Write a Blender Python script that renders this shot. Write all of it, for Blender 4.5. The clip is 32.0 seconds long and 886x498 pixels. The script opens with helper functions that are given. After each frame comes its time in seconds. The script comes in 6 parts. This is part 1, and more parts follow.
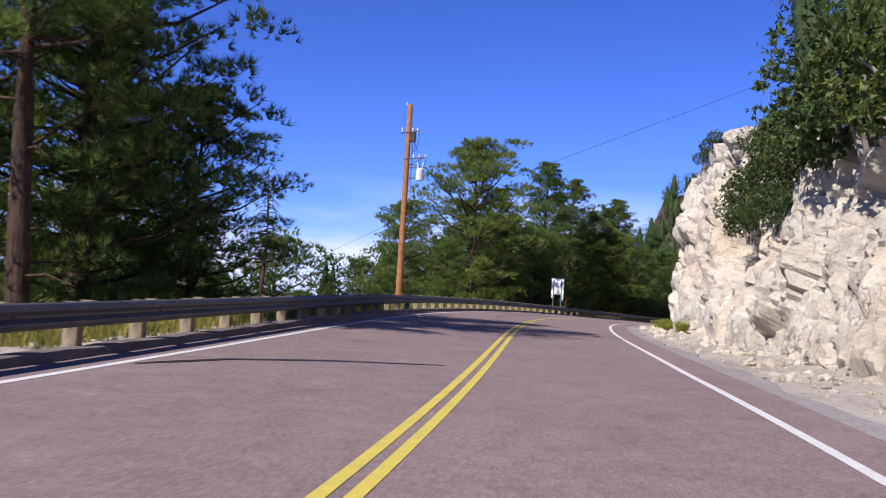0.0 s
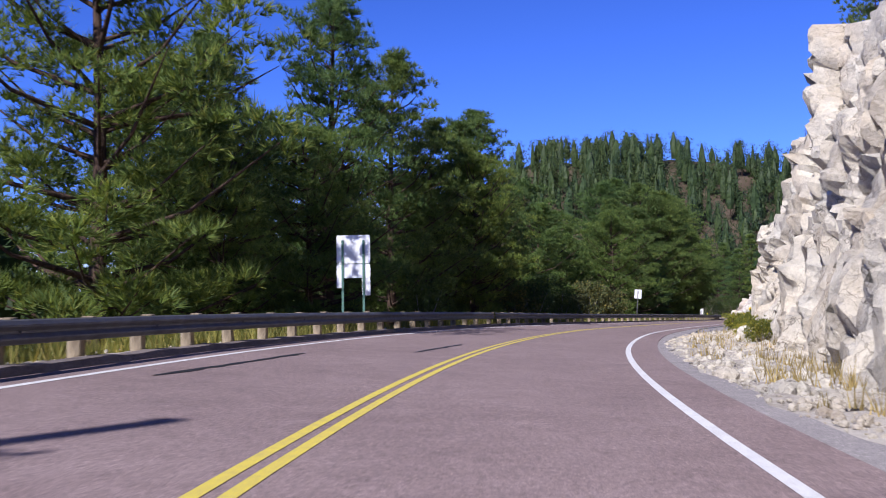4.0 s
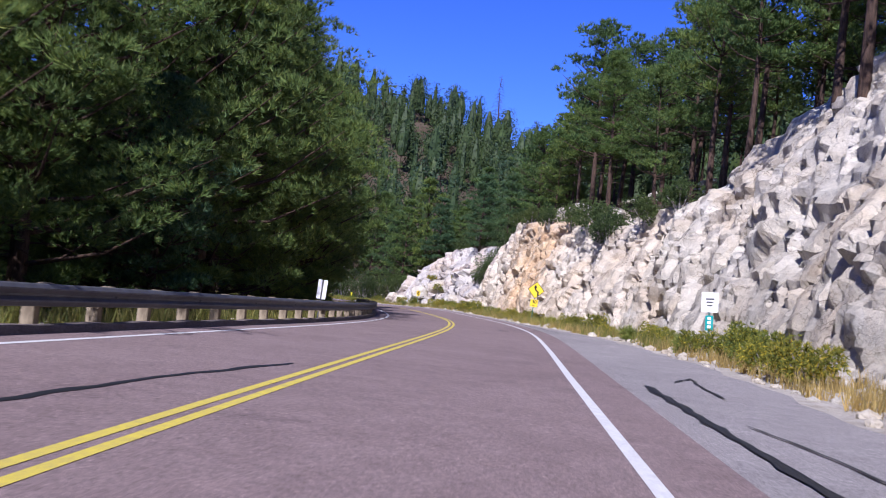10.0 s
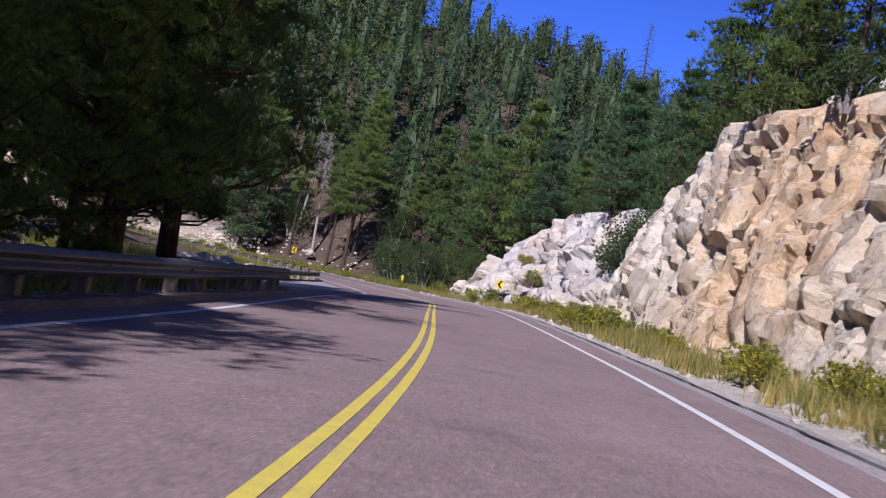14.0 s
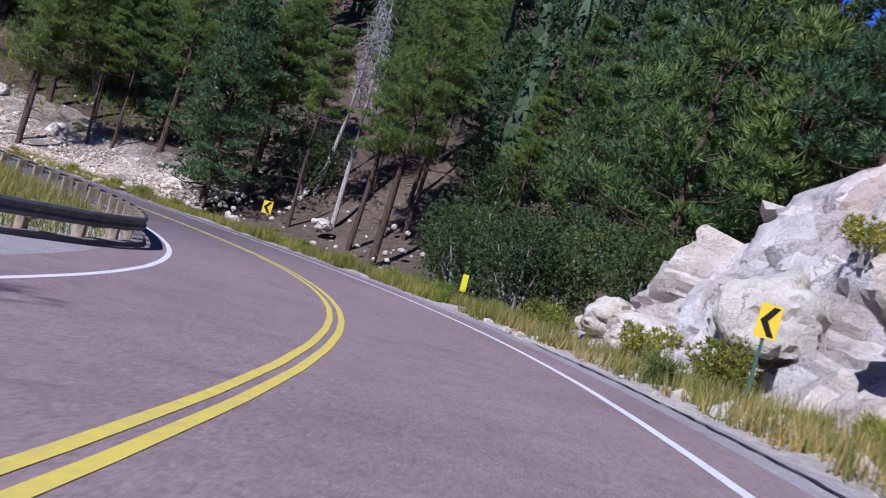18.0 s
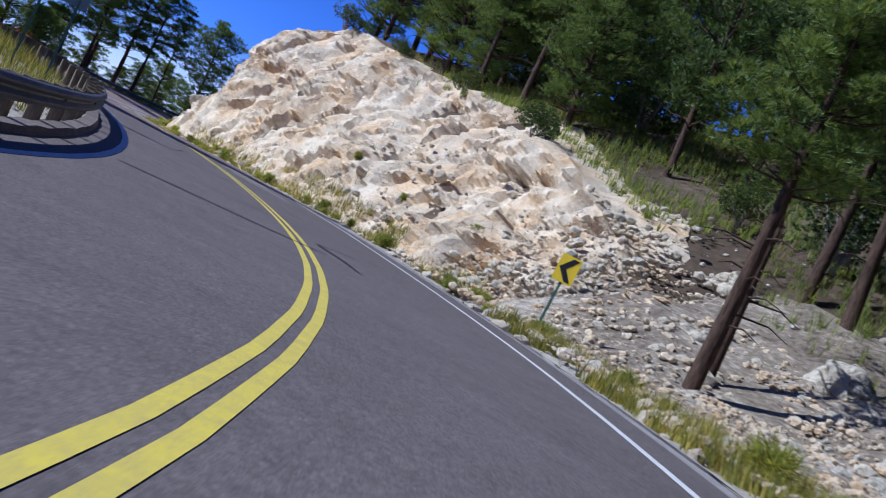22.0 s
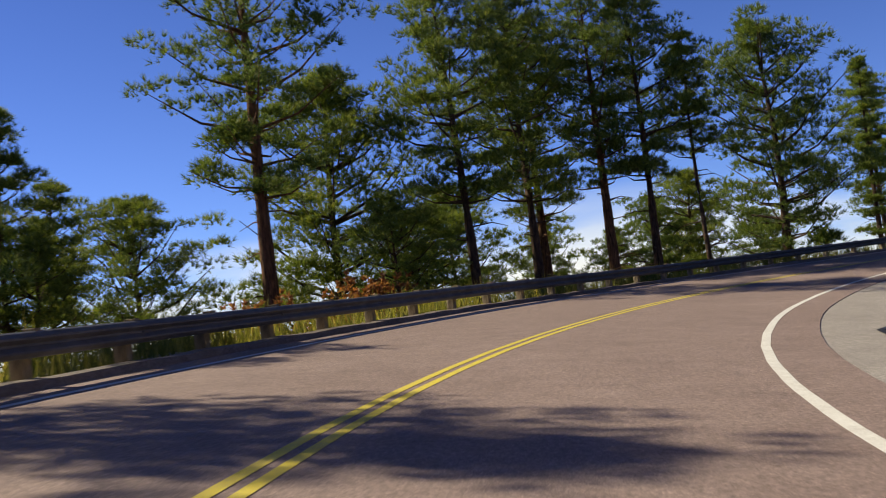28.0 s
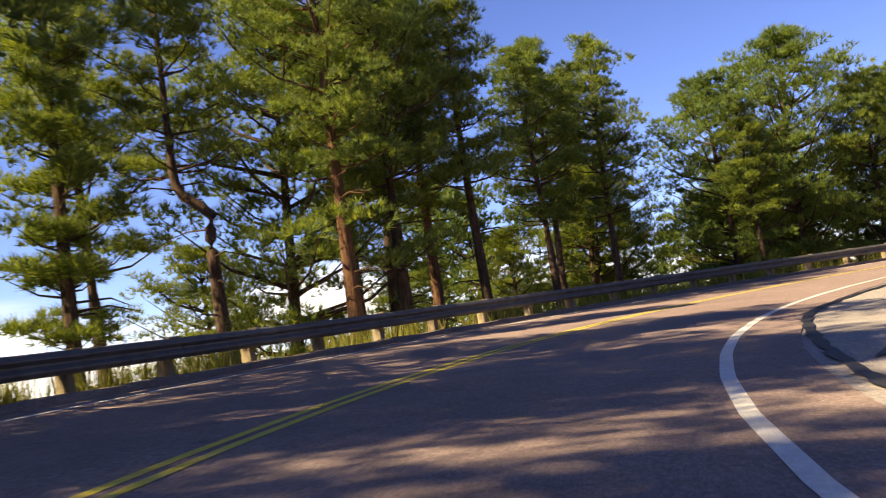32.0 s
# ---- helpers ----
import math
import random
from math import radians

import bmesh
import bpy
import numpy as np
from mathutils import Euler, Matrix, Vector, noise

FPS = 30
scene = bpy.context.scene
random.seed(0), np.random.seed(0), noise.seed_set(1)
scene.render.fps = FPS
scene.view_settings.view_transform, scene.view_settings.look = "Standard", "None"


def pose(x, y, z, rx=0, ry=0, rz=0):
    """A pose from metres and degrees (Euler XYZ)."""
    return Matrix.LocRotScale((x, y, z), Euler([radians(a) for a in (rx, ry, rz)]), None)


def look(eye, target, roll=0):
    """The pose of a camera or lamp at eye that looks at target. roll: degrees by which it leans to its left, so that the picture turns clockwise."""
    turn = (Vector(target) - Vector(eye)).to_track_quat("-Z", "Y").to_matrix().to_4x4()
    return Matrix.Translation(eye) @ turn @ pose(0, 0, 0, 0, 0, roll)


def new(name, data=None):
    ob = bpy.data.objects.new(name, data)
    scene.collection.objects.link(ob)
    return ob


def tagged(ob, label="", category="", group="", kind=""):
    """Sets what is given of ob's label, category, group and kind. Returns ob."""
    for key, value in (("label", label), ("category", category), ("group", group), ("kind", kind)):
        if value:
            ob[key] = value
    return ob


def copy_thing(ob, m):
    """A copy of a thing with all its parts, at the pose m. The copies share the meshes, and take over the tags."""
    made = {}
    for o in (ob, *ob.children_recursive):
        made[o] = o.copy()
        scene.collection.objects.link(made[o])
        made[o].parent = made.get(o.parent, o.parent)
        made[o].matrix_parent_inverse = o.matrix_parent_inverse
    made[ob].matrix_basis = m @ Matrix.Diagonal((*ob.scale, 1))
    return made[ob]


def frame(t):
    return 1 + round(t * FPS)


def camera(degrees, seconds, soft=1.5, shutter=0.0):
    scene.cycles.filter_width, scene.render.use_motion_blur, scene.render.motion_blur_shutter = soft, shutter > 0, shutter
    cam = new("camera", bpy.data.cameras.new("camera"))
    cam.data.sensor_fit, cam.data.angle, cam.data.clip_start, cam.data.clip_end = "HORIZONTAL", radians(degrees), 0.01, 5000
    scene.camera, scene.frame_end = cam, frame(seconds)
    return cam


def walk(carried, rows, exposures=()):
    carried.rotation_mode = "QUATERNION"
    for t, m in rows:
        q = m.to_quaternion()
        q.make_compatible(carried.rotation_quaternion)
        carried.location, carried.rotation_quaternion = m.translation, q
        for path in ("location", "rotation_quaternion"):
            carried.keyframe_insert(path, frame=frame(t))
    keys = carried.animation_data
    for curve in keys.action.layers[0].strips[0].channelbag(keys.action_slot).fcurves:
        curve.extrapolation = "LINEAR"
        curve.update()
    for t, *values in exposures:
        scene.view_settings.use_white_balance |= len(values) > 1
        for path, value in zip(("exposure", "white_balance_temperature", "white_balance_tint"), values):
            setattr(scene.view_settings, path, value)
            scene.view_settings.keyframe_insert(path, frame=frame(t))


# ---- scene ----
cam = camera(48.9, 32.0, soft=1.05, shutter=0.15)
# seconds, place, turn
PATH = [
    (0.0, 1.223, -1.272, 1.108, 92.50, -3.38, 8.92),
    (0.5, 1.027, 5.585, 1.070, 92.34, -2.37, 8.54),
    (1.0, 0.525, 12.194, 1.116, 92.53, -2.55, 8.01),
    (1.5, 0.311, 18.444, 1.099, 93.00, -1.24, 7.47),
    (2.0, 0.007, 24.619, 1.073, 92.99, -0.38, 6.20),
    (2.5, -0.191, 30.899, 1.094, 92.67, -0.22, 4.80),
    (4.5, 1.270, 57.016, 0.842, 92.42, 1.45, -2.06),
    (5.0, 2.187, 63.607, 0.688, 92.06, 2.31, -3.85),
    (5.5, 3.292, 70.184, 0.566, 92.27, 2.56, -6.20),
    (6.0, 4.782, 76.790, 0.397, 92.28, 2.17, -8.58),
    (6.5, 6.452, 83.481, 0.282, 92.05, 1.24, -10.65),
    (7.0, 8.373, 90.133, 0.083, 91.89, 0.11, -12.36),
    (7.5, 10.341, 96.743, -0.071, 91.53, -0.56, -13.90),
    (8.0, 12.590, 103.212, -0.234, 91.44, -1.72, -14.94),
    (8.5, 14.825, 109.596, -0.429, 91.69, -0.72, -16.62),
    (9.0, 17.340, 115.835, -0.535, 92.14, -1.95, -18.18),
    (9.5, 19.762, 121.548, -0.614, 91.88, -2.88, -19.54),
    (10.0, 22.269, 126.983, -0.697, 91.66, -5.92, -20.48),
    (10.5, 24.783, 132.564, -0.814, 91.02, -8.32, -19.47),
    (11.0, 27.187, 138.114, -0.964, 90.58, -8.30, -19.02),
    (11.5, 29.593, 143.680, -1.138, 91.12, -9.23, -17.96),
    (12.0, 31.805, 149.251, -1.229, 91.01, -8.03, -17.72),
    (12.5, 34.039, 154.831, -1.420, 90.77, -8.12, -17.14),
    (13.0, 36.279, 160.549, -1.603, 90.80, -9.27, -16.61),
    (13.5, 38.435, 166.293, -1.739, 90.28, -10.99, -15.21),
    (14.0, 40.534, 172.081, -1.894, 90.56, -10.98, -13.47),
    (14.5, 42.463, 178.001, -1.982, 90.58, -10.95, -11.94),
    (16.5, 49.254, 201.842, -2.583, 90.34, -7.08, -10.32),
    (17.0, 50.589, 207.751, -2.752, 89.86, -9.05, -9.85),
    (17.5, 51.953, 213.935, -2.987, 89.73, -12.34, -8.49),
    (18.0, 53.178, 220.322, -3.219, 89.80, -16.27, -4.73),
    (18.5, 54.130, 226.812, -3.472, 89.08, -17.60, -1.34),
    (19.0, 54.357, 233.450, -3.707, 88.16, -23.53, 4.41),
    (19.5, 54.055, 239.636, -3.835, 87.72, -23.12, 10.77),
    (20.0, 53.028, 245.307, -3.975, 88.44, -24.02, 16.51),
    (20.5, 51.408, 250.734, -4.118, 88.17, -27.94, 25.07),
    (21.0, 48.998, 255.873, -4.232, 89.01, -27.61, 34.48),
    (21.5, 45.738, 260.918, -4.306, 90.15, -25.41, 40.83),
    (22.0, 42.024, 265.309, -4.345, 90.97, -25.00, 47.89),
    (22.5, 37.545, 269.342, -4.250, 90.98, -26.21, 54.66),
    (23.0, 32.435, 272.911, -4.111, 91.54, -26.90, 62.49),
    (23.5, 26.781, 275.811, -3.913, 91.53, -25.64, 70.56),
    (24.0, 21.108, 278.101, -3.672, 93.06, -13.97, 76.13),
    (24.5, 15.719, 279.830, -3.470, 93.80, -10.13, 78.18),
    (26.5, -4.326, 283.066, -2.933, 94.42, 0.78, 85.79),
    (27.0, -9.993, 284.063, -2.773, 94.20, 1.27, 83.16),
    (27.5, -15.824, 285.592, -2.699, 94.36, 3.81, 80.50),
    (28.0, -21.448, 287.321, -2.612, 93.91, 7.07, 76.77),
    (28.5, -26.409, 289.126, -2.538, 94.54, 6.56, 70.62),
    (29.0, -31.080, 291.301, -2.456, 94.16, 4.89, 66.78),
    (29.5, -35.602, 293.861, -2.350, 94.20, 5.96, 60.34),
    (30.0, -39.492, 296.812, -2.251, 94.88, 6.12, 54.85),
    (30.5, -42.905, 300.000, -2.175, 94.57, 6.23, 49.71),
    (31.0, -46.076, 303.458, -2.061, 94.57, 6.30, 44.49),
    (31.5, -49.001, 307.265, -2.008, 94.83, 7.18, 39.20),
    (32.0, -51.418, 311.304, -1.986, 95.07, 8.21, 33.46),
]
# seconds, stops, kelvin, tint
EXPOSURES = [(0.0, 0.45, 5750, 17), (8.0, 0.58, 5100, 24), (13.0, 0.33, 5300, 26), (18.0, 0.42, 4950, 24), (20.5, 0.2, 4750, 21), (22.0, 0.16, 4800, 12), (24.0, -0.12, 5000, 4), (26.0, 0.1, 6250, 4), (28.0, 0.5, 7500, 2), (29.2, 0.78, 7300, 2), (30.5, 0.95, 8000, 3), (31.3, 1.1, 8200, 4), (32.0, 1.5, 10200, 7)]
walk(cam, [(r[0], pose(*r[1:])) for r in PATH], EXPOSURES)

# ---- world and sun ----
SUN_EL, SUN_X, SUN_Y = radians(40), -0.57, -0.822
world = bpy.data.worlds.new("sky")
scene.world = world
world.use_nodes = True
wt = world.node_tree
wt.nodes.clear()
w_out = wt.nodes.new("ShaderNodeOutputWorld")
w_bg = wt.nodes.new("ShaderNodeBackground")
w_sky = wt.nodes.new("ShaderNodeTexSky")
w_sky.sky_type = "NISHITA"
w_sky.sun_disc = False
w_sky.sun_elevation = SUN_EL
w_sky.sun_rotation = math.atan2(SUN_X, SUN_Y)
w_sky.altitude = 2400
w_sky.air_density, w_sky.dust_density, w_sky.ozone_density = 1.0, 0.3, 5.0
# thin clouds low over the horizon
w_co = wt.nodes.new("ShaderNodeTexCoord")
w_map = wt.nodes.new("ShaderNodeMapping")
w_map.inputs["Scale"].default_value = (2.2, 2.2, 9.0)
w_noi = wt.nodes.new("ShaderNodeTexNoise")
w_noi.inputs["Scale"].default_value = 1.6
w_noi.inputs["Detail"].default_value = 7
w_ramp = wt.nodes.new("ShaderNodeValToRGB")
w_ramp.color_ramp.elements[0].position, w_ramp.color_ramp.elements[1].position = 0.42, 0.60
w_sep = wt.nodes.new("ShaderNodeSeparateXYZ")
w_low = wt.nodes.new("ShaderNodeMapRange")
w_low.inputs["From Min"].default_value, w_low.inputs["From Max"].default_value = 0.115, 0.03
w_mul = wt.nodes.new("ShaderNodeMath")
w_mul.operation = "MULTIPLY"
w_mix = wt.nodes.new("ShaderNodeMixRGB")
w_mix.inputs[2].default_value = (9.0, 9.3, 10.0, 1)
wt.links.new(w_co.outputs["Generated"], w_map.inputs["Vector"])
wt.links.new(w_map.outputs["Vector"], w_noi.inputs["Vector"])
wt.links.new(w_noi.outputs["Fac"], w_ramp.inputs["Fac"])
wt.links.new(w_co.outputs["Generated"], w_sep.inputs[0])
wt.links.new(w_sep.outputs["Z"], w_low.inputs["Value"])
wt.links.new(w_low.outputs[0], w_mul.inputs[0])
wt.links.new(w_ramp.outputs["Color"], w_mul.inputs[1])
wt.links.new(w_mul.outputs[0], w_mix.inputs[0])
w_tint = wt.nodes.new("ShaderNodeMixRGB")
w_tint.blend_type = "MULTIPLY"
w_tint.inputs[0].default_value = 1.0
# paler and brighter towards the horizon
w_haze = wt.nodes.new("ShaderNodeValToRGB")
w_haze.color_ramp.elements[0].position, w_haze.color_ramp.elements[0].color = 0.0, (0.85, 0.97, 1.62, 1)
w_haze.color_ramp.elements[1].position, w_haze.color_ramp.elements[1].color = 0.33, (0.60, 0.73, 1.36, 1)
w_top = w_haze.color_ramp.elements.new(0.75)
w_top.color = (0.46, 0.52, 0.86, 1)
wt.links.new(w_sep.outputs["Z"], w_haze.inputs["Fac"])
wt.links.new(w_haze.outputs["Color"], w_tint.inputs[2])
wt.links.new(w_sky.outputs[0], w_tint.inputs[1])
wt.links.new(w_tint.outputs[0], w_mix.inputs[1])
wt.links.new(w_mix.outputs[0], w_bg.inputs["Color"])
w_bg.inputs["Strength"].default_value = 0.074
wt.links.new(w_bg.outputs[0], w_out.inputs["Surface"])
sun = new("sun", bpy.data.lights.new("sun", "SUN"))
sun.data.energy, sun.data.angle, sun.data.color = 5.0, radians(0.53), (1.0, 0.90, 0.73)
sun.matrix_world = look((SUN_X * 200, SUN_Y * 200, 200 * math.tan(SUN_EL)), (0, 0, 0))


# ---- materials ----
STAIN = (55.0, 195.6, 1.2)


def material(name, rough=0.9, metal=0.0, spec=0.3):
    m = bpy.data.materials.new(name)
    m.use_nodes = True
    b = m.node_tree.nodes["Principled BSDF"]
    b.inputs["Roughness"].default_value = rough
    b.inputs["Metallic"].default_value = metal
    b.inputs["Specular IOR Level"].default_value = spec
    return m, m.node_tree, b


def noise_node(nt, scale, detail=4, rough=0.6, co=None):
    n = nt.nodes.new("ShaderNodeTexNoise")
    n.inputs["Scale"].default_value = scale
    n.inputs["Detail"].default_value = detail
    n.inputs["Roughness"].default_value = rough
    if co:
        nt.links.new(co, n.inputs["Vector"])
    return n.outputs["Fac"]


def ramp(nt, fac, stops):
    r = nt.nodes.new("ShaderNodeValToRGB")
    while len(r.color_ramp.elements) < len(stops):
        r.color_ramp.elements.new(0.5)
    for e, (p, c) in zip(r.color_ramp.elements, stops):
        e.position, e.color = p, (*c, 1)
    nt.links.new(fac, r.inputs["Fac"])
    return r.outputs["Color"]


def mix(nt, fac, a, b, kind="MIX"):
    n = nt.nodes.new("ShaderNodeMixRGB")
    n.blend_type = kind
    for s, v in ((0, fac), (1, a), (2, b)):
        if isinstance(v, (int, float)):
            n.inputs[s].default_value = v if s == 0 else (v, v, v, 1)
        elif isinstance(v, tuple):
            n.inputs[s].default_value = (*v, 1)
        else:
            nt.links.new(v, n.inputs[s])
    return n.outputs[0]


def bump(nt, bsdf, height, strength=0.4, dist=0.02):
    b = nt.nodes.new("ShaderNodeBump")
    b.inputs["Strength"].default_value, b.inputs["Distance"].default_value = strength, dist
    nt.links.new(height, b.inputs["Height"])
    nt.links.new(b.outputs[0], bsdf.inputs["Normal"])


def place_of(nt):
    return nt.nodes.new("ShaderNodeNewGeometry").outputs["Position"]


def ground_mat(name, stops, big=0.15, small=3.0, grain=60.0, rough=0.95, bstr=0.5, bdist=0.03):
    m, nt, b = material(name, rough, 0, 0.2)
    co = place_of(nt)
    a = noise_node(nt, small, 6, 0.65, co)
    g = noise_node(nt, grain, 2, 0.6, co)
    l = noise_node(nt, big, 3, 0.5, co)
    c = ramp(nt, mix(nt, 0.45, a, l), stops)
    c = mix(nt, 0.35, c, ramp(nt, g, [(0.3, (0.45, 0.45, 0.45)), (0.7, (1.3, 1.3, 1.3))]), "MULTIPLY")
    nt.links.new(c, b.inputs["Base Color"])
    bump(nt, b, mix(nt, 0.5, a, g), bstr, bdist)
    return m


def asphalt_mat(name, dark, light, grey_zone=None):
    m, nt, b = material(name, 0.88, 0, 0.25)
    co = place_of(nt)
    l = noise_node(nt, 0.28, 5, 0.65, co)
    s = noise_node(nt, 2.2, 6, 0.65, co)
    v = nt.nodes.new("ShaderNodeTexVoronoi")
    v.inputs["Scale"].default_value = 70
    nt.links.new(co, v.inputs["Vector"])
    g = noise_node(nt, 120, 2, 0.7, co)
    k = noise_node(nt, 24, 4, 0.8, co)
    c = ramp(nt, mix(nt, 0.5, l, s), [(0.32, dark), (0.68, light)])
    c = mix(nt, 0.7, c, ramp(nt, v.outputs["Color"], [(0.0, (0.55, 0.55, 0.55)), (0.7, (1.05, 1.03, 1.03)), (0.9, (1.2, 1.18, 1.18)), (1.0, (2.1, 2.05, 2.0))]), "MULTIPLY")
    c = mix(nt, 0.85, c, ramp(nt, g, [(0.3, (0.5, 0.5, 0.5)), (0.7, (1.5, 1.48, 1.48))]), "MULTIPLY")
    c = mix(nt, 0.8, c, ramp(nt, k, [(0.34, (0.6, 0.6, 0.6)), (0.66, (1.4, 1.38, 1.36))]), "MULTIPLY")
    # darker blotches of old oil and wear
    o = noise_node(nt, 0.9, 7, 0.7, co)
    c = mix(nt, 0.55, c, ramp(nt, o, [(0.30, (0.62, 0.62, 0.64)), (0.42, (1, 1, 1)), (0.62, (1, 1, 1)), (0.75, (1.25, 1.22, 1.2))]), "MULTIPLY")
    if grey_zone:
        # a greyer, darker stretch of pavement around one point
        d = nt.nodes.new("ShaderNodeVectorMath")
        d.operation = "DISTANCE"
        nt.links.new(co, d.inputs[0])
        d.inputs[1].default_value = grey_zone[0]
        q = nt.nodes.new("ShaderNodeMath")
        q.operation = "DIVIDE"
        q.inputs[1].default_value = grey_zone[1]
        nt.links.new(d.outputs["Value"], q.inputs[0])
        c = mix(nt, ramp(nt, q.outputs[0], [(0.62, (1, 1, 1)), (1.0, (0, 0, 0))]), c, mix(nt, 1.0, c, (0.56, 0.63, 0.65), "MULTIPLY"))
    nt.links.new(c, b.inputs["Base Color"])
    bump(nt, b, mix(nt, 0.5, g, k), 0.45, 0.008)
    return m


def paint_mat(name, col, worn, rough=0.7):
    m, nt, b = material(name, rough, 0, 0.3)
    co = place_of(nt)
    w = noise_node(nt, 7, 8, 0.75, co)
    f = noise_node(nt, 60, 3, 0.7, co)
    c = mix(nt, ramp(nt, mix(nt, 0.5, w, f), [(0.42, (0, 0, 0)), (0.64, (1, 1, 1))]), col, worn)
    nt.links.new(c, b.inputs["Base Color"])
    bump(nt, b, f, 0.3, 0.004)
    return m


def plain_mat(name, col, rough=0.5, metal=0.0, var=0.25, scale=6.0):
    m, nt, b = material(name, rough, metal, 0.4)
    tc = nt.nodes.new("ShaderNodeTexCoord")
    n = noise_node(nt, scale, 6, 0.65, tc.outputs["Object"])
    lo = tuple(x * (1 - var) for x in col)
    hi = tuple(min(x * (1 + var), 0.95) for x in col)
    nt.links.new(ramp(nt, n, [(0.3, lo), (0.7, hi)]), b.inputs["Base Color"])
    bump(nt, b, n, 0.15, 0.004)
    return m


def leaf_mat(name, dark, light, warm, trans=0.35):
    m, nt, b = material(name, 0.6, 0, 0.25)
    oi = nt.nodes.new("ShaderNodeObjectInfo")
    geo = nt.nodes.new("ShaderNodeNewGeometry")
    big = noise_node(nt, 0.45, 3, 0.6, geo.outputs["Position"])
    c = ramp(nt, geo.outputs["Random Per Island"], [(0.0, dark), (0.75, light), (1.0, warm)])
    fine = noise_node(nt, 2.1, 2, 0.5, geo.outputs["Position"])
    c = mix(nt, 0.6, c, ramp(nt, fine, [(0.32, (0.55, 0.6, 0.6)), (0.68, (1.35, 1.3, 1.15))]), "MULTIPLY")
    c = mix(nt, 0.7, c, ramp(nt, big, [(0.3, (0.55, 0.6, 0.6)), (0.7, (1.3, 1.3, 1.1))]), "MULTIPLY")
    c = mix(nt, 0.8, c, ramp(nt, oi.outputs["Random"], [(0.0, (0.75, 0.85, 0.95)), (0.5, (1.0, 1.0, 1.0)), (1.0, (1.16, 1.08, 0.88))]), "MULTIPLY")
    nt.links.new(c, b.inputs["Base Color"])
    # light that comes through the needles is stronger and yellower
    t = nt.nodes.new("ShaderNodeBsdfTranslucent")
    nt.links.new(mix(nt, 1.0, c, (2.1, 1.8, 1.0), "MULTIPLY"), t.inputs["Color"])
    ms = nt.nodes.new("ShaderNodeMixShader")
    ms.inputs[0].default_value = trans
    nt.links.new(b.outputs[0], ms.inputs[1])
    nt.links.new(t.outputs[0], ms.inputs[2])
    nt.links.new(ms.outputs[0], nt.nodes["Material Output"].inputs["Surface"])
    return m


def bark_mat(name, dark, light):
    m, nt, b = material(name, 0.95, 0, 0.15)
    tc = nt.nodes.new("ShaderNodeTexCoord")
    mp = nt.nodes.new("ShaderNodeMapping")
    mp.inputs["Scale"].default_value = (7, 7, 1.2)
    nt.links.new(tc.outputs["Object"], mp.inputs["Vector"])
    n = noise_node(nt, 2.2, 6, 0.7, mp.outputs["Vector"])
    nt.links.new(ramp(nt, n, [(0.35, dark), (0.65, light)]), b.inputs["Base Color"])
    bump(nt, b, n, 0.9, 0.05)
    return m


